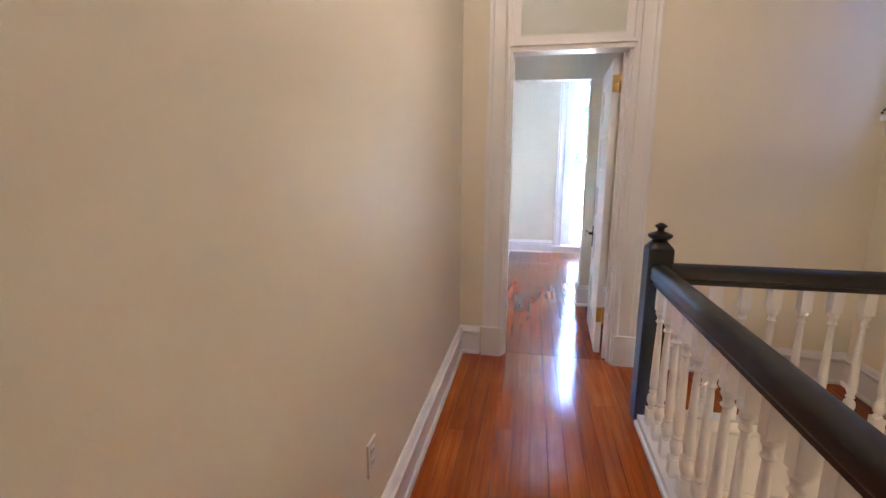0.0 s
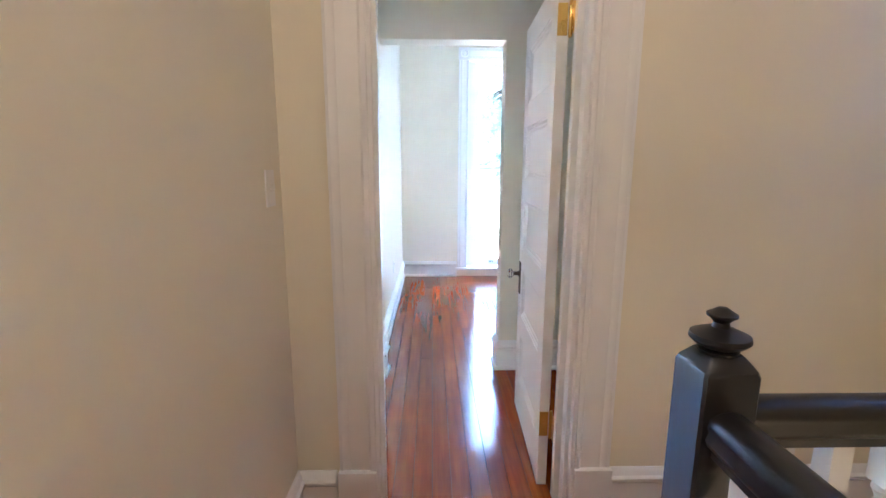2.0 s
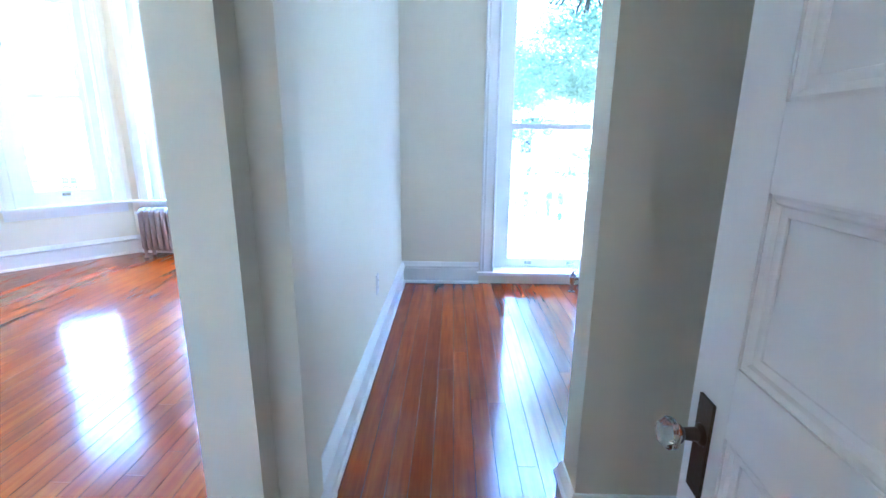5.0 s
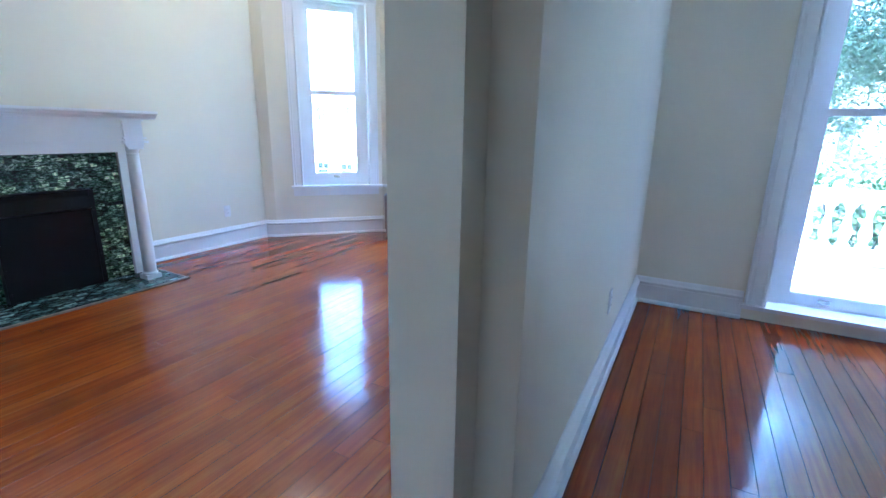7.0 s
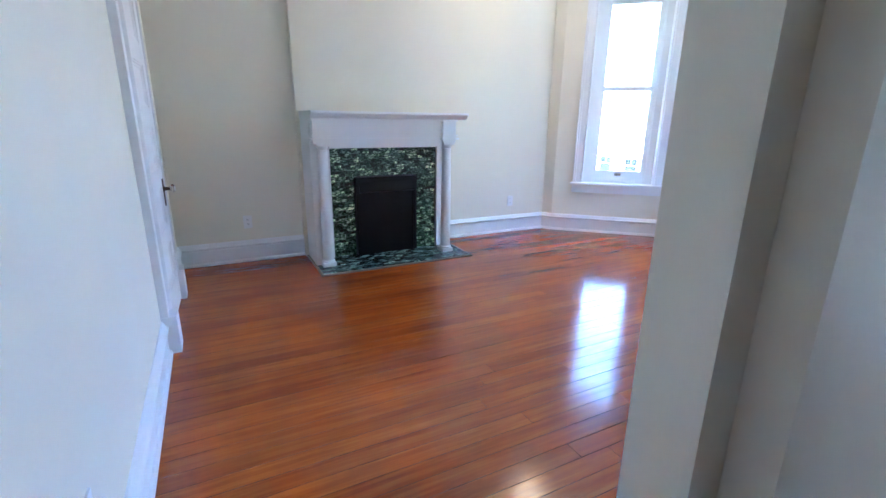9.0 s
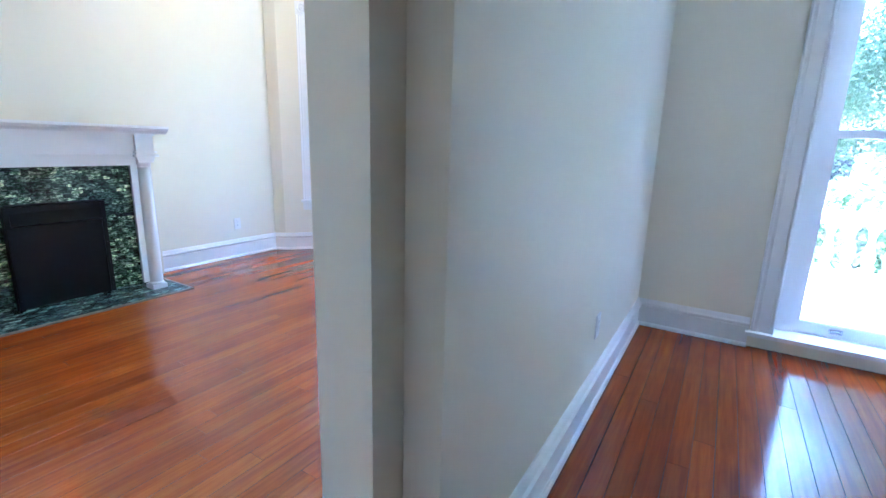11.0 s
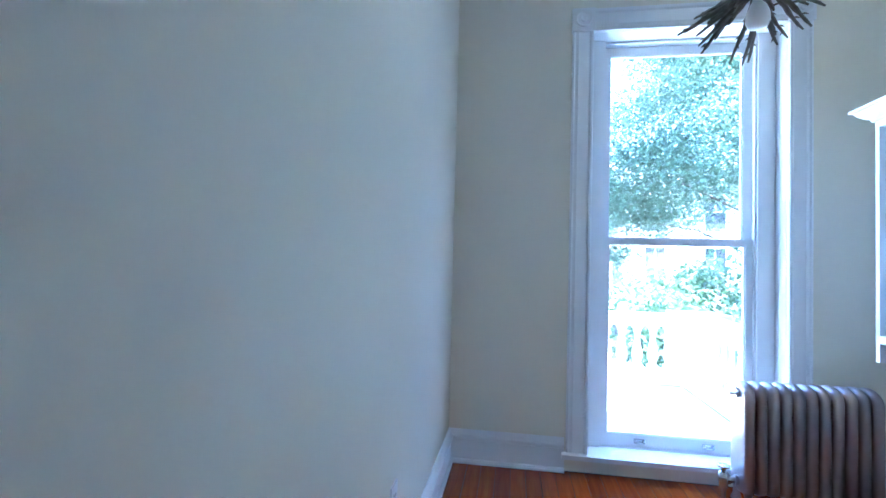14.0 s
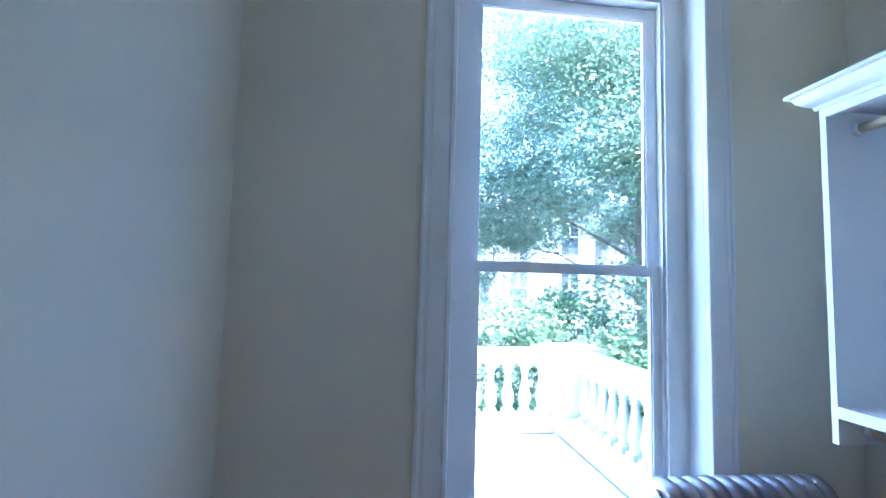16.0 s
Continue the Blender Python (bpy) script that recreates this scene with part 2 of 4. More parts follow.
def tube(bm, pts, radii, seg=8):
    """Tapered tube through points."""
    rings = []
    for i, p in enumerate(pts):
        d = Vector(pts[min(i + 1, len(pts) - 1)]) - Vector(pts[max(i - 1, 0)])
        d.normalize()
        up = Vector((0, 0, 1)) if abs(d.z) < 0.9 else Vector((1, 0, 0))
        a = d.cross(up).normalized()
        b = d.cross(a)
        rings.append([bm.verts.new(Vector(p) + radii[i] * (math.cos(2 * math.pi * k / seg) * a + math.sin(2 * math.pi * k / seg) * b)) for k in range(seg)])
    for a, b in zip(rings, rings[1:]):
        for i in range(seg):
            bm.faces.new((a[i], a[(i + 1) % seg], b[(i + 1) % seg], b[i]))
    bm.faces.new(list(reversed(rings[0])))
    bm.faces.new(rings[-1])


def sweep(bm, path, prof):
    """Sweeps an outline of (d, z) along points (x, y); d goes to the left of the way, corners are mitred."""
    n = len(path)
    rings = []
    for i in range(n):
        p = Vector(path[i])
        a = (p - Vector(path[i - 1])).normalized() if i else None
        b = (Vector(path[i + 1]) - p).normalized() if i < n - 1 else None
        a, b = a or b, b or a
        na, nb = Vector((-a.y, a.x)), Vector((-b.y, b.x))
        mid = (na + nb).normalized()
        mid = mid / max(0.3, mid.dot(na))
        rings.append([bm.verts.new((p.x + mid.x * d, p.y + mid.y * d, z)) for d, z in prof])
    k = len(prof)
    for a, b in zip(rings, rings[1:]):
        for i in range(k):
            bm.faces.new((a[i], a[(i + 1) % k], b[(i + 1) % k], b[i]))
    bm.faces.new(list(reversed(rings[0])))
    bm.faces.new(rings[-1])


def wall(name, m, length, thick, height, holes=(), mat=WALL, z0=0.0):
    """A wall whose inner face is local y = 0, running along local x; holes are (x0, x1, z0, z1)."""
    xs = sorted({0.0, length, *(h[0] for h in holes), *(h[1] for h in holes)})
    bm = bmesh.new()
    for a, b in zip(xs, xs[1:]):
        cuts = sorted((h[2], h[3]) for h in holes if h[0] <= a + 1e-6 and h[1] >= b - 1e-6)
        z = z0
        for c0, c1 in cuts:
            if c0 > z + 1e-6:
                box(bm, a, b, 0, thick, z, c0)
            z = c1
        if z < height - 1e-6:
            box(bm, a, b, 0, thick, z, height)
    return tagged(finish(bm, name, mat, m=m), "smooth cream-painted plaster wall", "wall", kind="structure")


def baseboard(path, h=0.195):
    prof = [(0, 0), (0.034, 0), (0.034, 0.012), (0.027, 0.023), (0.018, 0.025), (0.018, h - 0.062), (0.014, h - 0.060), (0.014, h - 0.056), (0.024, h - 0.053),
            (0.032, h - 0.044), (0.033, h - 0.034), (0.022, h - 0.026), (0.016, h - 0.014), (0.012, h - 0.006), (0.006, h), (0, h)]
    bm = bmesh.new()
    sweep(bm, path, prof)
    return tagged(finish(bm, "baseboard", TRIM, smooth=25), "tall white moulded baseboard along the wall", "baseboard", kind="structure")


CASING = [(0, 0), (0, 0.020), (0.010, 0.023), (0.018, 0.016), (0.030, 0.016), (0.036, 0.021), (0.042, 0.016), (0.100, 0.017), (0.108, 0.030), (0.122, 0.031),
          (0.125, 0.025), (0.125, 0)]


def casing_strip(bm, x0, z0, x1, z1, width, mirror=False):
    """Moulded board on the wall face (local y = 0, towards -y), standing from z0 to z1 or lying from x0 to x1."""
    k = width / 0.125
    prof = [(a * k, d and 0.019 + (d - 0.019) * 0.65) for a, d in CASING]
    if x1 is None:
        pts = [[(x0 + (-a if mirror else a), -d, z) for a, d in prof] for z in (z0, z1)]
    else:
        pts = [[(x, -d, z0 + a) for a, d in prof] for x in (x0, x1)]
    r = [[bm.verts.new(p) for p in ring] for ring in pts]
    for i in range(len(prof)):
        j = (i + 1) % len(prof)
        bm.faces.new((r[0][i], r[0][j], r[1][j], r[1][i]))
    bm.faces.new(r[0])
    bm.faces.new(list(reversed(r[1])))


def thing(name, m, label, category, group="", kind=""):
    e = new(name)
    e.matrix_world = m
    e.empty_display_size = 0.1
    return tagged(e, label, category, group, kind)


# ---------------------------------------------------------------- shell
H = 3.05
FAR = 4.04          # inner face of the front wall
# hall
wall("wall_hall_left", pose(-0.018, -5.5, 0, 0, 0, 90), 5.518, 0.12, H)
wall("wall_hall_door", pose(-0.14, 0.018, 0), 2.625, 0.097, H, [(0.44, 1.195, 0, 2.72)])
wall("wall_hall_right", pose(2.485, 0.115, 0, 0, 0, -90), 5.6, 0.14, H, [(0.115, 0.86, 1.66, 2.75)], z0=-2.9)
wall("wall_hall_back", pose(2.485, -5.5, 0, 0, 0, 180), 2.62, 0.12, H, z0=-2.9)
# vestibule
wall("wall_vestibule_right", pose(1.50, 1.33, 0, 0, 0, -90), 1.214, 0.10, H)
wall("wall_vestibule_front", pose(0.1825, 1.35, 0), 2.57, 0.145, H, [(0.0, 0.780, 0, 2.136)])
wall("wall_vestibule_stub", pose(-0.085, 0.115, 0, 0, 0, 0), 0.13, 0.09, H)


def plan_wall(name, outline, z0=0.0, z1=H, mat=WALL):
    """A wall standing on a plan outline."""
    bm = bmesh.new()
    q = [[bm.verts.new((x, y, z)) for x, y in outline] for z in (z0, z1)]
    k = len(outline)
    for i in range(k):
        bm.faces.new((q[0][i], q[0][(i + 1) % k], q[1][(i + 1) % k], q[1][i]))
    bm.faces.new(list(reversed(q[0])))
    bm.faces.new(q[1])
    return tagged(finish(bm, name, mat, bevel=0.004), "smooth cream-painted plaster pier between the rooms", "wall", kind="structure")


DIV_A, DIV_B, DIV_C, DIV_D, DIV_E = (-0.083, 1.182), (0.090, 1.145), (0.094, 1.230), (0.176, 1.238), (0.182, 1.345)
plan_wall("wall_divider", [DIV_A, DIV_B, DIV_C, DIV_D, DIV_E, (0.130, 1.347), (0.130, 4.16), (-0.083, 4.16)])
boxes("wall_living_lintel", WALL, [(-0.083, 0.045, 0.205, 1.142, 2.62, H)])
tagged(bpy.data.objects["wall_living_lintel"], "cream-painted lintel over a wide opening", "wall", kind="structure")
# small front room
wall("wall_front", pose(0.05, FAR, 0), 2.75, 0.25, H, [(0.895, 1.945, 0.10, 2.61)])
wall("wall_small_right", pose(2.70, FAR, 0, 0, 0, -90), 2.6, 0.12, H)
# living room and its bay
LX = -3.848
wall("wall_living_back", pose(-0.085, 0.115, 0, 0, 0, 180), 3.90, 0.097, H, [(2.255, 2.985, 0, 2.06)])
wall("wall_fireplace", pose(LX, -0.05, 0, 0, 0, 90), 4.35, 0.14, H)
wall("wall_chimney_breast", pose(-3.78, 1.165, 0, 0, 0, 90), 1.54, 0.066, H)
A0, A1 = (-3.835, 4.000), (-3.720, 4.053)
B0, B1 = (-2.893, 4.971), (-1.05, 4.971)
C0, C1 = (-0.22, 4.053), (-0.085, 4.04)


def run(a, b):
    d = math.hypot(b[0] - a[0], b[1] - a[1])
    return pose(a[0], a[1], 0, 0, 0, math.degrees(math.atan2(b[1] - a[1], b[0] - a[0]))), d


mA, dA = run(A0, A1)
mB, dB = run(A1, B0)
mC, dC = run(B0, B1)
mD, dD = run(B1, C0)
BAYWIN = (0.325, 1.075, 0.56, 2.55)
wall("wall_bay_return", mA, dA, 0.2, H)
wall("wall_bay_side", mB, dB, 0.2, H, [BAYWIN])
wall("wall_bay_front", mC, dC, 0.2, H, [(0.20, 0.86, 0.56, 2.55), (0.99, 1.70, 0.56, 2.55)])
wall("wall_bay_side_far", mD, dD, 0.2, H, [(0.14, 0.89, 0.56, 2.55)])
wall("wall_bay_return_far", pose(C0[0], C0[1] - 0.008, 0), 0.14, 0.2, H)

# ceilings
tagged(boxes("ceiling_hall", CEIL, [(-0.14, 2.63, -5.62, 0.06, H, H + 0.12)]), "plain white ceiling", "ceiling", kind="structure")
tagged(boxes("ceiling_rooms", CEIL, [(-4.0, -0.14, -0.06, 5.19, H, H + 0.12), (-0.14, 2.84, 0.06, 4.285, H, H + 0.12)]), "plain white ceiling", "ceiling", kind="structure")
# the second box reaches past the bay: an unseen overhang that cuts sky light
tagged(boxes("roof", SLATE, [(-4.05, 2.86, -5.64, 4.28, H + 0.124, H + 0.30), (-4.55, 0.10, 4.28, 5.75, H + 0.124, H + 0.30)]), "flat dark roof over the storey, with an overhang added to dim the bay", "roof", kind="structure")

# slabs that carry the boards
tagged(boxes("floor_slab", SUBFLOOR, [(-0.14, 1.075, -5.62, 0.119, -0.30, -0.022), (1.075, 2.60, -0.62, 0.119, -0.30, -0.022),
                                     (-4.0, 2.84, 0.119, 4.30, -0.30, -0.022), (-4.0, -0.2, 4.30, 5.1, -0.30, -0.022)]), "dark subfloor under the boards", "floor", kind="structure")

# baseboards
BH = 0.205
baseboard([(-0.018, 0.018), (-0.018, -5.5)], BH)
baseboard([(0.135, 0.018), (-0.018, 0.018)], BH)
baseboard([(2.485, 0.018), (1.20, 0.018)], BH)
baseboard([(2.485, -0.62), (2.485, 0.018)], BH)
baseboard([(0.130, 1.347), DIV_E, DIV_D, DIV_C, DIV_B, DIV_A, (-0.083, 4.04), (-0.22, 4.045), B1, B0, A1, A0, (LX, 2.705)])
baseboard([(0.130, FAR), (0.130, 1.385)])
baseboard([(0.815, FAR), (0.130, FAR)])
baseboard([(2.70, FAR), (2.125, FAR)])
baseboard([(2.70, 1.495), (2.70, FAR)])
baseboard([(1.50, 1.35), (0.9625, 1.35), (0.9625, 1.495)], BH)
baseboard([(1.20, 0.115), (1.50, 0.115), (1.50, 1.35)], BH)
baseboard([(LX, 1.165), (LX, 0.115), (-3.21, 0.115)])
baseboard([(-2.20, 0.115), (-0.085, 0.115), (-0.085, 0.205), (0.045, 0.205), (0.045, 0.115), (0.155, 0.115)])


# ---------------------------------------------------------------- windows
def window(name, m, x0, x1, stool, head, glass, rail, cas, depth, label, blocks=True, apron=0.09, ears=(0.03, 0.03), lifts=(0.25, 0.75)):
    """A double-hung window: x0..x1 between the casings, glass = (x0, x1, z0, z1), all in the wall's own measures; outside is +y."""
    w = thing(name, m, label, "window", kind="structure")
    gx0, gx1, gz0, gz1 = glass
    bm = bmesh.new()
    casing_strip(bm, x0 - cas + 0.0, stool, None, head, cas)
    casing_strip(bm, x1 + cas, stool, None, head, cas, True)
    if blocks:
        casing_strip(bm, x0, head, x1, None, cas + 0.01)
        for bx in (x0 - cas - 0.006, x1 - 0.006):
            box(bm, bx, bx + cas + 0.012, -0.034, 0, head - 0.004, head + cas + 0.012)
            lathe(bm, [(0.001, 0.0), (0.014, -0.004), (0.018, 0.004), (0.034, 0.002), (0.044, -0.006), (0.048, 0.006)],
                  (bx + cas / 2 + 0.006, -0.040, head + cas / 2 + 0.004), 16, "y")
    else:
        casing_strip(bm, x0 - cas, head, x1 + cas, None, cas)
    finish(bm, "casing", TRIM, smooth=30, m=m, parent=None).parent = w
    bpy.data.objects[w.children[-1].name].matrix_basis = Matrix()
    # lining, stops and outer sill
    d = depth
    parts = [(x0 - 0.012, x0 + 0.002, 0, d, stool, head), (x1 - 0.002, x1 + 0.012, 0, d, stool, head), (x0, x1, 0, d, head - 0.002, head + 0.012)]
    s0, s1 = gx0 - 0.050, gx1 + 0.050
    yi = d * 0.42 if d < 0.24 else 0.138
    for a, b in ((x0 + 0.002, s0), (s1, x1 - 0.002)):
        if b - a > 0.004:
            parts += [(a, b, yi - 0.030, d - 0.02, stool, head - 0.002)]
    parts += [(s0 - 0.016, s0 + 0.012, yi - 0.016, yi - 0.001, stool, head - 0.002), (s1 - 0.012, s1 + 0.016, yi - 0.016, yi - 0.001, stool, head - 0.002)]
    parts += [(s0, s1, yi - 0.012, d - 0.02, gz1 + 0.055, head - 0.002)]
    boxes("frame", TRIM, parts, 0.003).parent = w
    # stool, apron, outside sill
    boxes("sill", TRIM, [(x0 - cas - ears[0], x1 + cas + ears[1], -0.062, yi - 0.012, stool - 0.026, stool),
                         (x0 - 0.01, x1 + 0.01, yi - 0.012, d + 0.05, stool - 0.04, stool + 0.004)], 0.006, smooth=40).parent = w
    if apron:
        boxes("apron", TRIM, [(x0 - cas, x1 + cas, -0.020, 0.0, stool - 0.026 - apron, stool - 0.026)], 0.004).parent = w

    def sash(y, z0, z1, bot, top):
        bm2 = bmesh.new()
        t = 0.036
        box(bm2, s0, gx0, y, y + t, z0 - bot, z1 + top)
        box(bm2, gx1, s1, y, y + t, z0 - bot, z1 + top)
        box(bm2, gx0, gx1, y + 0.001, y + t - 0.001, z0 - bot, z0)
        box(bm2, gx0, gx1, y + 0.001, y + t - 0.001, z1, z1 + top)
        for a in (gx0 - 0.001, gx1 - 0.007):
            box(bm2, a, a + 0.008, y + 0.008, y + 0.026, z0, z1)
        for a in (z0 - 0.001, z1 - 0.007):
            box(bm2, gx0, gx1, y + 0.008, y + 0.026, a, a + 0.008)
        finish(bm2, "sash", TRIM, bevel=0.002).parent = w
        p = boxes("pane", PANE, [(gx0, gx1, y + 0.016, y + 0.020, z0, z1)])
        p.parent = w
        p.visible_shadow = False

    sash(yi, gz0, rail - 0.018, gz0 - stool - 0.004, 0.036)
    sash(yi + 0.040, rail + 0.018, gz1, 0.036, 0.052)
    for k in lifts:
        bm3 = bmesh.new()
        cx, cz = gx0 + k * (gx1 - gx0), gz0 - 0.034
        box(bm3, cx - 0.034, cx + 0.034, yi - 0.004, yi, cz - 0.014, cz + 0.014)
        box(bm3, cx - 0.026, cx + 0.026, yi - 0.014, yi - 0.004, cz - 0.010, cz - 0.004)
        box(bm3, cx - 0.026, cx - 0.018, yi - 0.014, yi - 0.004, cz - 0.010, cz + 0.008)
        box(bm3, cx + 0.018, cx + 0.026, yi - 0.014, yi - 0.004, cz - 0.010, cz + 0.008)
        tagged(finish(bm3, "sash_lift", CHROME, bevel=0.002), "dull metal sash lift").parent = w
    return w


window("window_1", pose(0, FAR, 0), 0.945, 1.995, 0.115, 2.605, (1.078, 1.850, 0.192, 2.532), 1.364, 0.122, 0.25,
       "tall white double-hung window reaching almost to the floor", apron=0, ears=(0.025, 0.02))
window("window_2", mB, BAYWIN[0], BAYWIN[1], 0.582, 2.55, (0.462, 0.955, 0.712, 2.475), 1.615, 0.115, 0.2,
       "white double-hung bay window with a moulded casing", ears=(0.02, 0.05), lifts=(0.5,))
window("window_3", mC, 0.20, 0.86, 0.582, 2.55, (0.330, 0.755, 0.712, 2.475), 1.615, 0.115, 0.2,
       "white double-hung bay window beside the corner", ears=(0.03, 0), lifts=(0.5,))
window("window_4", mC, 0.99, 1.70, 0.582, 2.55, (1.095, 1.595, 0.712, 2.475), 1.615, 0.115, 0.2,
       "white double-hung bay window beside the corner", ears=(0, 0.03), lifts=(0.5,))
window("window_5", mD, 0.14, 0.89, 0.582, 2.55, (0.255, 0.775, 0.712, 2.475), 1.615, 0.115, 0.2,
       "white double-hung window in the bay", lifts=(0.5,))


def casement():
    """The high stair window: a hinged sash in a flat casing on the right wall of the hall."""
    m = pose(2.485, 0.018, 0, 0, 0, -90)
    w = thing("window_6", m, "high white casement window over the stairs", "window", kind="structure")
    boxes("frame", TRIM, [(0.018, 0.045, -0.03, 0.14, 1.66, 2.75), (0.718, 0.745, -0.03, 0.14, 1.66, 2.75), (0.045, 0.718, -0.03, 0.14, 2.722, 2.75),
                          (0.045, 0.718, 0.0, 0.14, 1.66, 1.674)], 0.003).parent = w
    boxes("sill", TRIM, [(0.0, 0.80, -0.055, 0.0, 1.634, 1.662), (0.0, 0.78, -0.022, 0, 1.55, 1.634)], 0.006).parent = w
    boxes("sash", TRIM, [(0.047, 0.122, -0.022, 0.016, 1.678, 2.72), (0.641, 0.716, -0.022, 0.016, 1.678, 2.72),
                         (0.122, 0.641, -0.021, 0.015, 1.678, 1.745), (0.122, 0.641, -0.021, 0.015, 2.65, 2.72)], 0.004).parent = w
    p = boxes("pane", PANE, [(0.122, 0.641, -0.004, 0.0, 1.745, 2.65)])
    p.parent, p.visible_shadow = w, False
    bm = bmesh.new()
    for z in (1.80, 2.55):
        box(bm, 0.034, 0.058, -0.034, -0.022, z - 0.04, z + 0.04)
        lathe(bm, [(0.006, -0.045), (0.006, 0.045)], (0.046, -0.036, z), 10)
    tagged(finish(bm, "hinge", BRASS, bevel=0.001), "brass butt hinge").parent = w
    bm = bmesh.new()
    box(bm, 0.020, 0.044, -0.036, -0.030, 1.668, 1.712)
    tube(bm, [(0.032, -0.036, 1.70), (0.030, -0.060, 1.694), (0.022, -0.066, 1.672)], [0.007, 0.006, 0.008], 8)
    tagged(finish(bm, "latch", BRONZE, smooth=40), "dark metal sash latch").parent = w


casement()


# ---------------------------------------------------------------- doors
def door_frame(name, m, x0, x1, head, y_in, y_out, transom=None, label="white moulded door casing", both=True, plinth=0.215, deep=1.0):
    """Casing and lining of a doorway; the room side is local -y, the wall goes from y_in to y_out."""
    w = thing(name, m, label, "door frame", kind="structure")
    cw = 0.142
    top = transom[1] + 0.09 if transom else head + 0.012
    bm = bmesh.new()
    casing_strip(bm, x0 - cw, plinth - 0.002, None, top, cw)
    casing_strip(bm, x1 + cw, plinth - 0.002, None, top, cw, True)
    casing_strip(bm, x0 - cw, top, x1 + cw, None, cw)
    for v in bm.verts:
        v.co.y = y_in + v.co.y * deep
    finish(bm, "casing", TRIM, smooth=30).parent = w
    boxes("plinth", TRIM, [(x0 - cw - 0.004, x0 + 0.0, y_in - 0.040 * deep, y_in, 0, plinth), (x1 - 0.0, x1 + cw + 0.004, y_in - 0.040 * deep, y_in, 0, plinth)], 0.005).parent = w
    parts = [(x0 - 0.004, x0 + 0.014, y_in - 0.02, y_out + 0.012, 0, top), (x1 - 0.014, x1 + 0.004, y_in - 0.02, y_out + 0.012, 0, top), (x0, x1, y_in - 0.02, y_out + 0.012, top, top + 0.014),
             (x0 + 0.014, x0 + 0.030, y_in + 0.01, y_out - 0.035, 0, head), (x1 - 0.030, x1 - 0.014, y_in + 0.01, y_out - 0.035, 0, head)]
    if transom:
        parts += [(x1 - 0.050, x1 - 0.0142, y_out - 0.022, y_out + 0.011, 0, head), (x0, x1, y_in - 0.030, y_out + 0.012, head, head + 0.055), (x0, x1, y_in - 0.045, y_in - 0.02, head + 0.030, head + 0.050)]
        parts += [(x0 + 0.014, x0 + 0.065, y_in + 0.01, y_in + 0.045, head + 0.055, top), (x1 - 0.065, x1 - 0.014, y_in + 0.01, y_in + 0.045, head + 0.055, top),
                  (x0 + 0.065, x1 - 0.065, y_in + 0.01, y_in + 0.045, head + 0.055, transom[0]), (x0 + 0.065, x1 - 0.065, y_in + 0.01, y_in + 0.045, transom[1], top)]
    boxes("lining", TRIM, parts, 0.003).parent = w
    if transom:
        tagged(boxes("pane", FROST, [(x0 + 0.062, x1 - 0.062, y_in + 0.024, y_in + 0.029, transom[0] - 0.003, transom[1] + 0.003)]), "pale frosted transom pane").parent = w
    if both:
        bm = bmesh.new()
        casing_strip(bm, -x0 + cw, 0, None, top, cw, True)
        casing_strip(bm, -x1 - cw, 0, None, top, cw)
        casing_strip(bm, -x1 - cw, top, -x0 + cw, None, cw)
        for v in bm.verts:
            v.co.x, v.co.y = -v.co.x, y_out - v.co.y
        finish(bm, "casing", TRIM, smooth=30).parent = w
    return w


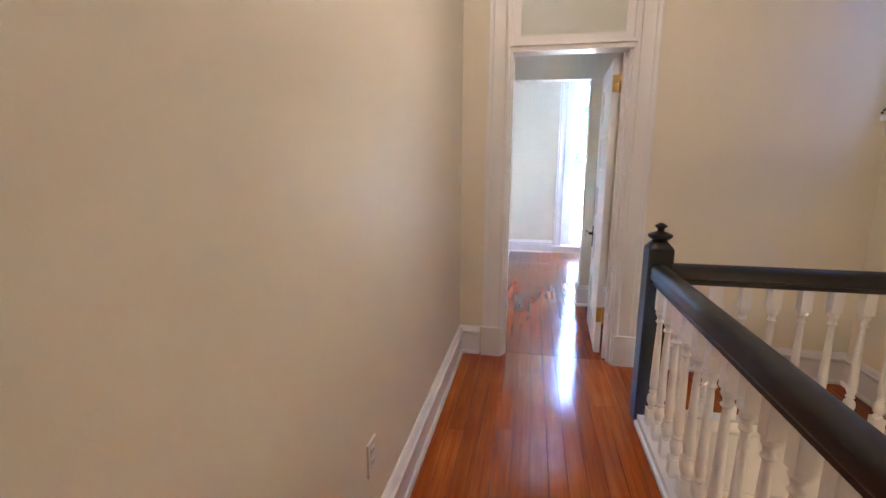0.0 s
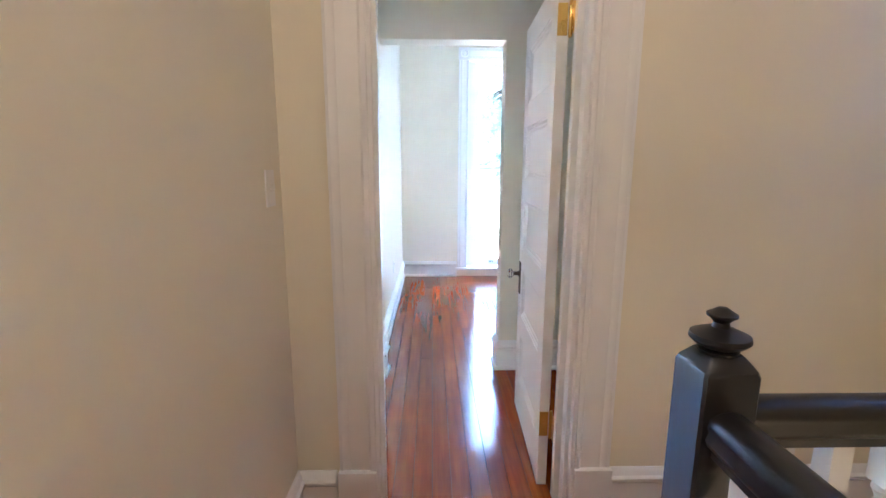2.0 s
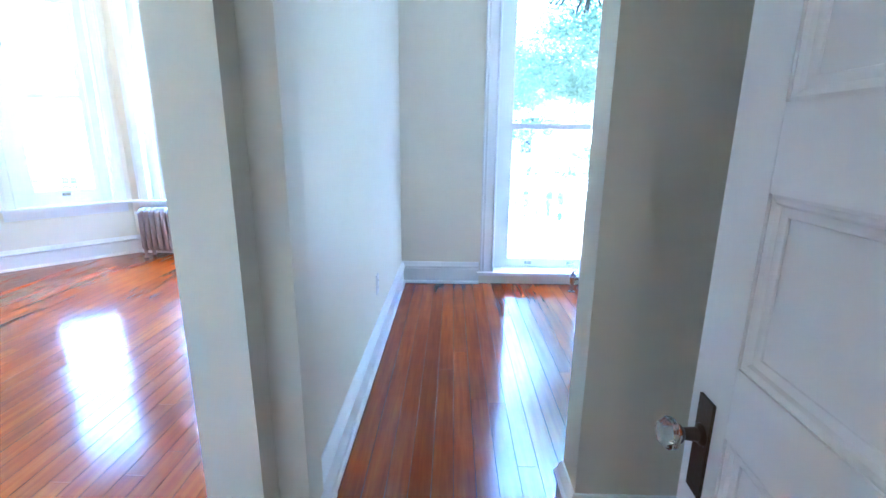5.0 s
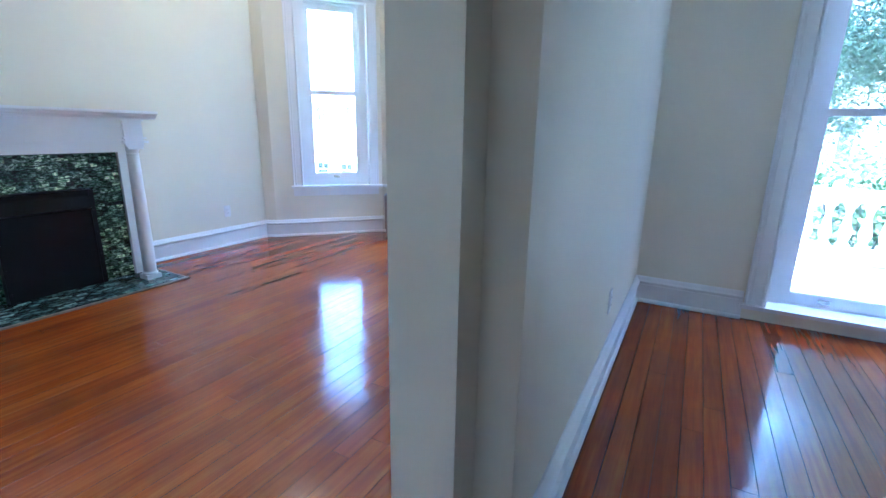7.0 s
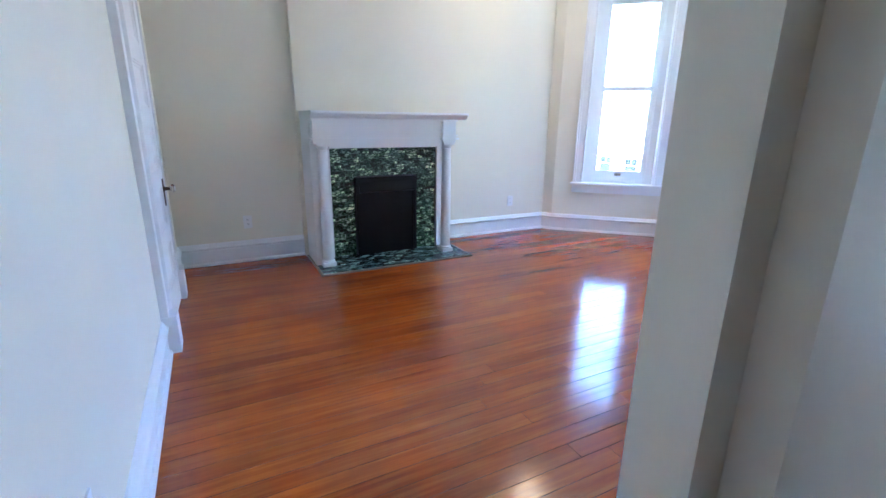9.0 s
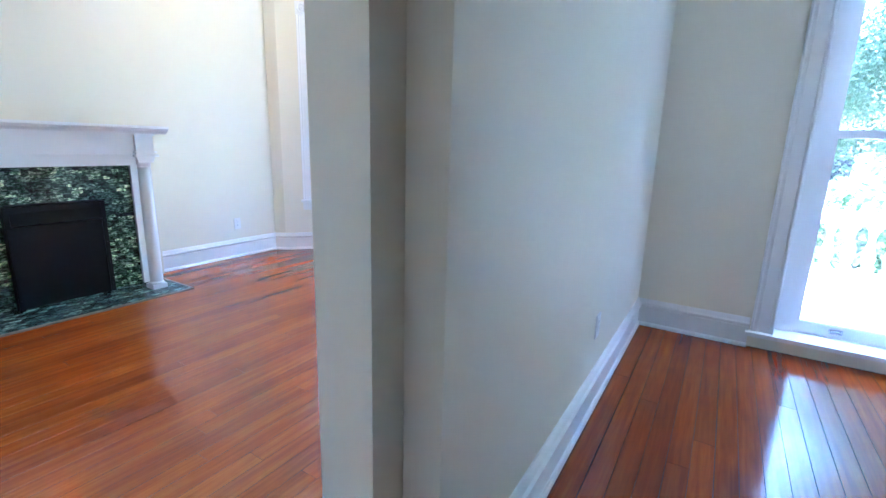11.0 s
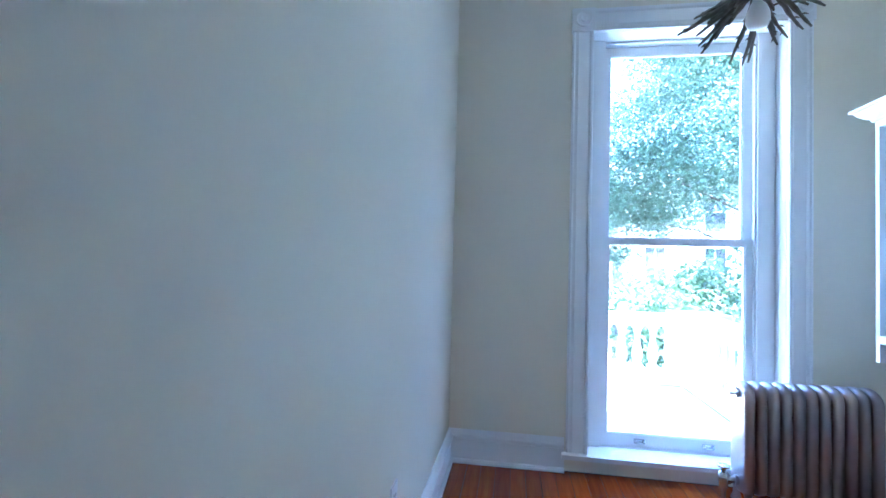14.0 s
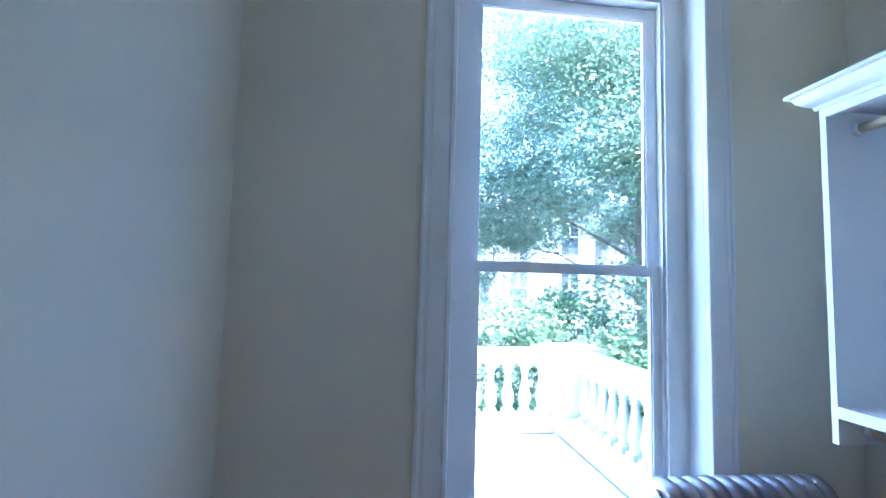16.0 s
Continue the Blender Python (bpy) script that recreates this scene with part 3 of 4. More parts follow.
def door_leaf(name, m, width, height, label, knob_side=1, hinges=True, plate_dark=True):
    """A door with five lying panels. Local x runs from the hinges to the lock, the leaf is 0.04 thick about y = 0."""
    d = thing(name, m, label, "door")
    t, st = 0.020, 0.105
    n = 5
    rail = 0.115
    bot, top = 0.20, 0.115
    ph = (height - bot - top - rail * (n - 1)) / n
    bm = bmesh.new()
    box(bm, 0, st, -t, t, 0, height)
    box(bm, width - st, width, -t, t, 0, height)
    z = 0.0
    cells = []
    for i in range(n + 1):
        h = bot if i == 0 else (top if i == n else rail)
        box(bm, st, width - st, -t + 0.0006, t - 0.0006, z, z + h)
        if i < n:
            cells.append((z + h, z + h + ph))
        z += h + ph
    finish(bm, "leaf", TRIM, bevel=0.0025).parent = d
    for z0, z1 in cells:
        bm = bmesh.new()
        box(bm, st - 0.004, width - st + 0.004, -0.006, 0.006, z0 - 0.004, z1 + 0.004)
        for s in (-1, 1):
            # mitred ogee beading round the sunk panel
            loops = []
            for inset, y in ((-0.002, 0.005), (-0.002, 0.0150), (0.005, 0.0172), (0.011, 0.0150), (0.015, 0.0105), (0.022, 0.0100), (0.027, 0.0085), (0.029, 0.005)):
                loops.append([bm.verts.new((x, s * y, zz)) for x, zz in ((st + inset, z0 + inset), (width - st - inset, z0 + inset), (width - st - inset, z1 - inset), (st + inset, z1 - inset))])
            for la, lb in zip(loops, loops[1:]):
                for i in range(4):
                    bm.faces.new((la[i], la[(i + 1) % 4], lb[(i + 1) % 4], lb[i]))
        finish(bm, "panel", TRIM).parent = d
    kx, kz = width - 0.052, 0.79
    for s in (-1, 1):
        bm = bmesh.new()
        box(bm, kx - 0.021, kx + 0.021, s * t, s * (t + 0.005), kz - 0.11, kz + 0.065)
        lathe(bm, [(0.019, 0), (0.019, 0.004), (0.012, 0.008), (0.010, 0.030), (0.016, 0.036)] if s > 0 else [(0.016, -0.036), (0.010, -0.030), (0.012, -0.008), (0.019, -0.004), (0.019, 0)],
              (kx, s * (t + 0.003), kz), 14, "y")
        tagged(finish(bm, "handle_plate", BRONZE, smooth=40, bevel=0.0015), "dark bronze handle plate").parent = d
        bm = bmesh.new()
        prof = [(0.012, 0.036), (0.026, 0.046), (0.027, 0.056), (0.018, 0.068), (0.008, 0.070)]
        lathe(bm, prof if s > 0 else [(r, -y) for r, y in reversed(prof)], (kx, s * (t + 0.003), kz), 12, "y")
        tagged(finish(bm, "knob", KNOBGLASS), "faceted clear glass knob").parent = d
    bm = bmesh.new()
    box(bm, width - 0.001, width + 0.003, -0.012, 0.012, kz - 0.07, kz + 0.07)
    finish(bm, "lock_plate", BRONZE).parent = d
    if hinges:
        for z in (0.29, 1.89):
            bm = bmesh.new()
            lathe(bm, [(0.004, -0.064), (0.008, -0.058), (0.008, 0.058), (0.004, 0.064)], (-0.008, -t - 0.006, z), 10)
            box(bm, -0.004, -0.0005, -t + 0.004, t, z - 0.055, z + 0.055)
            box(bm, -0.042, -0.008, -t - 0.012, -t - 0.009, z - 0.055, z + 0.055)
            for k in (-0.035, 0, 0.035):
                lathe(bm, [(0.005, -0.0055), (0.005, -0.003)], (-0.0005, 0, z + k), 8, "x")
            tagged(finish(bm, "hinge", BRASS, smooth=40), "polished brass butt hinge").parent = d
    return d


door_frame("door_frame_1", pose(0, 0, 0), 0.292, 1.062, 2.085, 0.018, 0.115, (2.187, 2.64), "white moulded door casing with a frosted transom")
door_leaf("door_1", pose(0.982, 0.168, 0.012, 0, 0, 87.6), 0.705, 2.045, "white five-panel door standing open with a glass knob")
door_frame("door_frame_2", pose(-0.085, 0.115, 0, 0, 0, 180), 2.258, 2.982, 2.05, 0.0, 0.097, None, "white moulded door casing in the living room", False, deep=1.9)
door_leaf("door_2", pose(-2.362, 0.114, 0.012, 0, 0, 178.2), 0.70, 2.03, "white panel door standing slightly ajar", hinges=False)

# a closed cupboard space behind the second door
tagged(boxes("wall_cupboard", WALL, [(-3.6, -2.1, -0.9, -0.8, 0, H), (-3.70, -3.6, -0.9, 0.0, 0, H), (-2.1, -2.0, -0.9, 0.0, 0, H), (-3.7, -2.0, -0.9, 0.018, H, H + 0.1), (-3.7, -2.0, -0.9, 0.018, -0.1, -0.002)]),
       "plain wall behind the door", "wall", kind="structure")


# ---------------------------------------------------------------- stair rail
def stair_rail():
    r = thing("stair_railing", pose(1.119, -0.683, 0), "black and white turned stair railing round the stairwell", "stair railing")
    # newel: square post, chamfered cap, turned finial
    bm = bmesh.new()
    s = 0.060
    prof = [(s, -0.24), (s, 0.955), (s - 0.003, 0.962), (s - 0.004, 0.966), (s - 0.022, 0.990), (s - 0.026, 0.994)]
    rings = []
    for a, z in prof:
        c = 0.006
        rings.append([bm.verts.new((x, y, z)) for x, y in ((-a + c, -a), (a - c, -a), (a, -a + c), (a, a - c), (a - c, a), (-a + c, a), (-a, a - c), (-a, -a + c))])
    for a, b in zip(rings, rings[1:]):
        for i in range(8):
            bm.faces.new((a[i], a[(i + 1) % 8], b[(i + 1) % 8], b[i]))
    bm.faces.new(rings[-1])
    bm.faces.new(list(reversed(rings[0])))
    lathe(bm, [(0.036, 0.985), (0.040, 0.997), (0.034, 1.002), (0.050, 1.010), (0.060, 1.020), (0.058, 1.030), (0.036, 1.040), (0.018, 1.046), (0.015, 1.056),
               (0.022, 1.064), (0.030, 1.070), (0.030, 1.075), (0.018, 1.082), (0.010, 1.088)], (0, 0, 0), 24)
    finish(bm, "newel", BLACK, smooth=40).parent = r
    # handrail
    prof = [(-0.030, 0.780), (-0.030, 0.800), (-0.040, 0.806), (-0.046, 0.822), (-0.040, 0.838), (-0.044, 0.848), (-0.040, 0.868), (-0.022, 0.880), (0.0, 0.884),
            (0.022, 0.880), (0.040, 0.868), (0.044, 0.848), (0.040, 0.838), (0.046, 0.822), (0.040, 0.806), (0.030, 0.800), (0.030, 0.780)]
    for path in ([(0.0, -0.05), (0.0, -4.6)], [(0.05, 0.0), (1.366, 0.0)]):
        bm = bmesh.new()
        sweep(bm, path, prof)
        tagged(finish(bm, "handrail", BLACK, smooth=50), "black moulded handrail").parent = r
    # white shoe rail and fascia
    boxes("shoe_rail", TRIM, [(-0.046, 0.046, -4.6, -0.06, 0.0, 0.055), (-0.060, -0.046, -4.6, -0.06, 0.0, 0.022), (0.06, 1.366, -0.045, 0.045, 0.0, 0.055)], 0.006).parent = r
    boxes("fascia", TRIM, [(0.030, 0.052, -4.6, 0.048, -0.42, -0.002), (0.052, 1.366, 0.028, 0.048, -0.42, -0.002), (0.052, 0.066, -4.6, 0.028, -0.42, -0.395), (0.066, 1.366, 0.014, 0.028, -0.42, -0.395),
                           (0.052, 0.060, -4.6, 0.028, -0.07, -0.05), (0.060, 1.366, 0.020, 0.028, -0.07, -0.05)], 0.004).parent = r
    # turned baluster
    bm = bmesh.new()
    box(bm, -0.024, 0.024, -0.024, 0.024, 0.052, 0.140)
    box(bm, -0.024, 0.024, -0.024, 0.024, 0.668, 0.782)
    lathe(bm, [(0.018, 0.132), (0.021, 0.146), (0.014, 0.156), (0.023, 0.170), (0.027, 0.190), (0.024, 0.212), (0.014, 0.228), (0.021, 0.236), (0.015, 0.248), (0.021, 0.270), (0.0205, 0.31),
               (0.0135, 0.575), (0.012, 0.600), (0.021, 0.612), (0.014, 0.624), (0.016, 0.636), (0.024, 0.652), (0.018, 0.674)], (0, 0, 0), 12)
    first = finish(bm, "baluster", TRIM, smooth=40, bevel=0)
    tagged(first, "white turned baluster")
    spots = [(0.0, -0.140 - 0.134 * i) for i in range(32)] + [(0.157 + 0.134 * i, 0.0) for i in range(9)]
    first.parent = r
    first.location = (*spots[0], 0)
    for p in spots[1:]:
        b = first.copy()
        scene.collection.objects.link(b)
        b.location = (*p, 0)
    # half newel against the wall
    boxes("wall_newel", BLACK, [(1.306, 1.366, -0.06, 0.06, -0.2, 0.96)], 0.01).parent = r


stair_rail()
tagged(boxes("wall_stairwell", WALL, [(1.075, 1.13, -5.5, -0.625, -2.9, -0.425), (1.13, 2.485, -0.66, -0.625, -2.9, -0.425)]), "cream stairwell wall below the landing", "wall", kind="structure")
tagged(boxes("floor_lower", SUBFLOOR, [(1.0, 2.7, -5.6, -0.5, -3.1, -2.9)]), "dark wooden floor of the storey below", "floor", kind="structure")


# ---------------------------------------------------------------- fireplace
def fireplace():
    f = thing("fireplace_mantel", pose(-3.78, 1.86, 0), "white column mantel with green marbled tile surround", "fireplace")
    # local x out of the wall, y along it
    boxes("body", TRIM, [(0, 0.20, -0.665, -0.468, 0, 1.27), (0, 0.20, 0.578, 0.735, 0, 1.27), (0, 0.20, -0.468, 0.578, 1.015, 1.27)], 0.004).parent = f
    boxes("entablature", TRIM, [(0.20, 0.462, -0.655, -0.525, 1.062, 1.27), (0.20, 0.462, 0.515, 0.645, 1.062, 1.27), (0.20, 0.440, -0.525, 0.515, 1.022, 1.27), (0.0, 0.375, -0.668, -0.618, 0.0, 1.262),
                                (0.18, 0.486, -0.679, -0.501, 1.086, 1.104), (0.18, 0.486, 0.491, 0.669, 1.086, 1.104), (0.20, 0.454, -0.501, 0.491, 1.086, 1.104),
                                (0.18, 0.477, -0.670, -0.510, 1.116, 1.130), (0.18, 0.477, 0.500, 0.660, 1.116, 1.130), (0.20, 0.445, -0.510, 0.500, 1.116, 1.130),
                                (0.20, 0.474, -0.667, 0.657, 1.246, 1.262)], 0.003).parent = f
    bm = bmesh.new()
    prof = [(0, 1.262), (0.474, 1.262), (0.484, 1.274), (0.498, 1.282), (0.506, 1.296), (0.522, 1.300), (0.522, 1.320), (0, 1.320)]
    ra = [[bm.verts.new((x, y + (0.0 if x < 0.3 else 0.0), z)) for x, z in prof] for y in (-0.672, 0.745)]
    for i in range(len(prof)):
        j = (i + 1) % len(prof)
        bm.faces.new((ra[0][i], ra[0][j], ra[1][j], ra[1][i]))
    bm.faces.new(ra[0])
    bm.faces.new(list(reversed(ra[1])))
    finish(bm, "shelf", TRIM, bevel=0.002).parent = f
    for y in (-0.574, 0.580):
        bm = bmesh.new()
        box(bm, 0.35, 0.462, y - 0.056, y + 0.056, 0.012, 0.048)
        lathe(bm, [(0.055, 0.048), (0.057, 0.060), (0.048, 0.068), (0.046, 0.074), (0.047, 0.082), (0.047, 0.40), (0.041, 0.985), (0.041, 0.995), (0.044, 1.003), (0.038, 1.012), (0.041, 1.022), (0.052, 1.036), (0.054, 1.042)],
              (0.406, y, 0), 28)
        box(bm, 0.35, 0.462, y - 0.056, y + 0.056, 1.042, 1.062)
        finish(bm, "column", TRIM, smooth=35).parent = f
    boxes("grout_bed", GROUT, [(0.0, 0.168, -0.468, 0.578, 0.012, 1.015)]).parent = f
    random.seed(4)
    bm = bmesh.new()
    tw, th, g = 0.062, 0.0255, 0.0030
    for r in range(39):
        z = 0.014 + r * th
        y = -0.466 - random.random() * tw
        while y < 0.576:
            w = tw * random.uniform(0.55, 1.25)
            a, b = max(y, -0.466), min(y + w - g, 0.576)
            y += w
            if b - a < 0.008 or (a > -0.262 and b < 0.356 and z < 0.735):
                continue
            d = 0.172 + random.random() * 0.004
            box(bm, 0.165, d, a, b, z, min(z + th - g, 1.014))
    tagged(finish(bm, "surround_tiles", TILE), "marbled dark and pale green glazed tiles", kind="stuff").parent = f
    # summer cover
    bm = bmesh.new()
    box(bm, 0.170, 0.222, -0.252, 0.349, 0.014, 0.745)
    box(bm, 0.222, 0.232, -0.252, -0.222, 0.014, 0.745)
    box(bm, 0.222, 0.232, 0.319, 0.349, 0.014, 0.745)
    box(bm, 0.222, 0.230, -0.222, 0.319, 0.70, 0.745)
    box(bm, 0.222, 0.226, -0.205, 0.302, 0.60, 0.615)
    for y in (-0.237, 0.334):
        for z in (0.08, 0.25, 0.42, 0.59):
            lathe(bm, [(0.006, 0.230), (0.006, 0.235), (0.003, 0.237)], (0, y, z), 8, "x")
    tagged(finish(bm, "cover", COVER, bevel=0.003), "flat black iron summer cover").parent = f
    # hood strip
    bm = bmesh.new()
    pr = [(0.222, 0.60), (0.252, 0.615), (0.228, 0.70), (0.222, 0.70)]
    ra = [[bm.verts.new((x, y, z)) for x, z in pr] for y in (-0.222, 0.319)]
    for i in range(4):
        bm.faces.new((ra[0][i], ra[0][(i + 1) % 4], ra[1][(i + 1) % 4], ra[1][i]))
    bm.faces.new(ra[0])
    bm.faces.new(list(reversed(ra[1])))
    finish(bm, "hood", COVER, bevel=0.003).parent = f
    # hearth
    h = thing("hearth", pose(-3.78, 1.86, 0), "grey-green tiled hearth with a thin wooden border", "hearth", kind="structure")
    boxes("bed", GROUT, [(0.0, 0.635, -0.67, 0.735, -0.02, 0.008)]).parent = h
    boxes("border", OAK, [(0.635, 0.652, -0.687, 0.752, -0.018, 0.011), (0.0, 0.635, -0.687, -0.670, -0.018, 0.011), (0.0, 0.635, 0.735, 0.752, -0.018, 0.011)], 0.002).parent = h
    bm = bmesh.new()
    for r in range(24):
        x = 0.02 + r * 0.0255
        y = -0.668 - random.random() * tw
        while y < 0.733:
            w = tw * random.uniform(0.7, 1.2)
            a, b = max(y, -0.668), min(y + w - g, 0.733)
            y += w
            if b - a > 0.008:
                box(bm, x, x + 0.0235, a, b, 0.004, 0.0115 + random.random() * 0.001)
    tagged(finish(bm, "hearth_tiles", HEARTH), "small grey-green hearth tiles", kind="stuff").parent = h


fireplace()


# ---------------------------------------------------------------- radiators
def radiator(m, n, pitch, depth, height, label, valve):
    """Cast-iron column radiator: n sections along local x, standing on feet."""
    r = thing("radiator", m, label, "radiator", group="radiators")
    bm = bmesh.new()
    z0, z1 = 0.066, height
    hw, hd = pitch * 0.46, depth / 2
    # one section: a flat loop with a fat rounded edge
    out = []
    rad = hd * 0.72
    for i in range(9):
        a = math.pi * i / 8
        out.append((hd * math.cos(a), z1 - rad + rad * math.sin(a)))
    low = hd * 0.5
    for i in range(7):
        a = math.pi + math.pi * i / 6
        out.append((hd * math.cos(a), z0 + low + low * math.sin(a)))
    steps = [(-1.0, 0.022), (-0.86, 0.008), (-0.5, 0.0), (0.0, -0.002), (0.5, 0.0), (0.86, 0.008), (1.0, 0.022)]
    rings = []
    cz = (z0 + z1) / 2
    for u, inset in steps:
        ring = []
        for y, z in out:
            ky = (hd - inset) / hd
            kz = ((z1 - z0) / 2 - inset) / ((z1 - z0) / 2)
            ring.append(bm.verts.new((u * hw, y * ky, cz + (z - cz) * kz)))
        rings.append(ring)
    k = len(out)
    for a, b in zip(rings, rings[1:]):
        for i in range(k):
            bm.faces.new((a[i], a[(i + 1) % k], b[(i + 1) % k], b[i]))
    bm.faces.new(list(reversed(rings[0])))
    bm.faces.new(rings[-1])
    first = finish(bm, "section", RADIATOR, smooth=60)
    first.parent = r
    first.location = (pitch * 0.5, 0, 0)
    for i in range(1, n):
        s = first.copy()
        scene.collection.objects.link(s)
        s.location = (pitch * (i + 0.5), 0, 0)
    for z in (z0 + 0.055, z1 - 0.06):
        bm = bmesh.new()
        lathe(bm, [(0.026, -0.012), (0.026, pitch * n + 0.012)], (0, 0, z), 14, "x")
        finish(bm, "hub", RADIATOR, smooth=40).parent = r
    for x in (pitch * 0.5, pitch * (n - 0.5)):
        for y in (-hd * 0.68, hd * 0.68):
            bm = bmesh.new()
            tube(bm, [(x, y * 0.8, 0.14), (x, y, 0.07), (x, y * 1.12, 0.03), (x, y * 1.2, 0.0)], [0.024, 0.018, 0.017, 0.026], 10)
            finish(bm, "foot", RADIATOR, smooth=50).parent = r
    if valve:
        bm = bmesh.new()
        lathe(bm, [(0.016, -0.070), (0.018, -0.052), (0.024, -0.050), (0.024, -0.034), (0.017, -0.032), (0.017, -0.005)], (0, 0, z0 + 0.055), 14, "x")
        lathe(bm, [(0.030, 0.0), (0.030, 0.004), (0.013, 0.006), (0.013, 0.07), (0.020, 0.072), (0.022, 0.10), (0.026, 0.118), (0.026, 0.150), (0.018, 0.160), (0.012, 0.163), (0.012, 0.178), (0.030, 0.182), (0.032, 0.192), (0.012, 0.198)],
              (-0.062, 0, 0), 16)
        tagged(finish(bm, "valve", CHROME, smooth=40), "dull nickel radiator valve").parent = r
    bm = bmesh.new()
    lathe(bm, [(0.006, -0.045), (0.009, -0.03), (0.009, -0.012), (0.014, -0.010), (0.014, 0.0)], (0, -0.02, z1 - 0.06), 10, "x")
    finish(bm, "air_vent", CHROME, smooth=40).parent = r
    return r


radiator(pose(1.660, 3.845, 0), 11, 0.0568, 0.17, 0.630, "bronze-painted cast-iron radiator below the tall window", True)
radiator(pose(-2.69, 4.80, 0), 17, 0.060, 0.17, 0.53, "bronze-painted cast-iron radiator in the window bay", False)


# ---------------------------------------------------------------- wall cupboard with hanging rods
def wardrobe():
    w = thing("wall_wardrobe", pose(2.212, 3.725, 0), "white open wall wardrobe with wooden hanging rods", "wardrobe")
    L, D = 1.25, 0.488      # along -y, into +x
    boxes("carcass", TRIM, [(0, D, -0.022, 0.0, 0.785, 1.95), (0, D, -L, -L + 0.022, 0.785, 1.95), (D - 0.012, D, -L, 0, 0.88, 1.95), (0.002, D, -L + 0.022, -0.022, 0.885, 0.907),
                            (0, D, -L, 0, 1.928, 1.95), (-0.001, 0.018, -L, 0.0, 1.905, 1.95), (-0.001, 0.018, -L, 0.0, 0.872, 0.909)], 0.0015).parent = w
    bm = bmesh.new()
    prof = [(0, 1.935), (0.010, 1.935), (0.014, 1.948), (0.030, 1.956), (0.048, 1.972), (0.058, 1.990), (0.072, 1.994), (0.072, 2.006), (0.0, 2.006)]
    sweep(bm, [(D, 0), (0, 0), (0, -L), (D, -L)][::-1], prof)
    finish(bm, "crown", TRIM, smooth=30).parent = w
    boxes("top", TRIM, [(0, D, -L, 0, 1.985, 2.003)]).parent = w
    for x, z in ((0.12, 1.865), (0.12, 0.825)):
        bm = bmesh.new()
        lathe(bm, [(0.016, -L + 0.022), (0.016, -0.022)], (x, 0, z), 16, "y")
        tagged(finish(bm, "rod", DOWEL, smooth=40), "pale wooden hanging rod").parent = w
        bm = bmesh.new()
        lathe(bm, [(0.019, -0.040), (0.024, -0.036), (0.024, -0.022)], (x, 0, z), 16, "y")
        tagged(finish(bm, "rod_socket", TRIM, smooth=40), "white painted rod socket").parent = w


wardrobe()


# ---------------------------------------------------------------- pendant lamp of dried sprigs
def pendant():
    p = thing("pendant_lamp", pose(1.285, 2.883, 0), "rustic pendant lamp of dark dried sprigs round a white bulb", "pendant lamp")
    bm = bmesh.new()
    tube(bm, [(0, 0, 2.10), (0.002, 0, 2.6), (0, 0, 3.03)], [0.003] * 3, 8)
    finish(bm, "cord", BLACK).parent = p
    bm = bmesh.new()
    lathe(bm, [(0.05, 3.02), (0.055, 3.045), (0.05, 3.05)], (0, 0, 0), 20)
    finish(bm, "rose", TRIM, smooth=40).parent = p
    bm = bmesh.new()
    lathe(bm, [(0.012, 2.005), (0.028, 2.010), (0.036, 2.028), (0.034, 2.055), (0.021, 2.088), (0.015, 2.10), (0.015, 2.14)], (0, 0, 0), 20)
    finish(bm, "bulb", BULB, smooth=60).parent = p
    random.seed(11)
    n = 30
    for i in range(n):
        a = 2 * math.pi * i / n + random.uniform(-0.12, 0.12)
        reach = random.uniform(0.14, 0.245)
        drop = random.uniform(1.955, 2.075)
        ca, sa = math.cos(a), math.sin(a)
        pts, rad = [], []
        steps = 13
        for k in range(steps):
            t = k / (steps - 1)
            rr = 0.036 + 0.012 * t + (reach - 0.05) * max(0, (t - 0.32) / 0.68) ** 1.35
            z = 2.188 - 0.088 * t - (2.10 - drop) * max(0, (t - 0.25) / 0.75) ** 1.1
            w = 0.010 * math.sin(6 * t + i)
            pts.append((rr * ca - w * sa, rr * sa + w * ca, z))
            rad.append(0.0062 - 0.002 * t if t < 0.5 else (0.0078 + 0.0034 * (k % 2)) * (1.14 - t) * 1.9 + 0.001)
        bm = bmesh.new()
        tube(bm, pts, rad, 6)
        # small scales on the outer half
        for k in range(7, steps - 1):
            for s in ((-1, 1)[k % 2],):
                q = Vector(pts[k])
                tip = q + Vector((ca * 0.016 - s * sa * 0.014, sa * 0.016 + s * ca * 0.014, -0.004))
                tube(bm, [q, (q + tip) / 2 + Vector((0, 0, 0.003)), tip], [0.003, 0.0036, 0.0008], 4)
        finish(bm, "sprig", TWIG, smooth=60).parent = p
    bm = bmesh.new()
    tube(bm, [(0.043 * math.cos(t * 0.5), 0.043 * math.sin(t * 0.5), 2.150 + 0.004 * math.sin(t)) for t in range(14)], [0.006] * 14, 6)
    finish(bm, "binding", TWIG, smooth=60).parent = p


pendant()


# ---------------------------------------------------------------- switches and sockets
def plate(name, m, label, kind):
    """A cover plate on a wall: local x along the wall, -y into the room, z up, centred."""
    s = thing(name, m, label, kind)
    boxes("plate", PLASTIC, [(-0.036, 0.036, -0.006, 0.0, -0.058, 0.058)], 0.003, smooth=40).parent = s
    if name == "light_switch":
        boxes("toggle", PLASTIC, [(-0.005, 0.005, -0.018, -0.005, -0.004, 0.014)], 0.002).parent = s
    else:
        bm = bmesh.new()
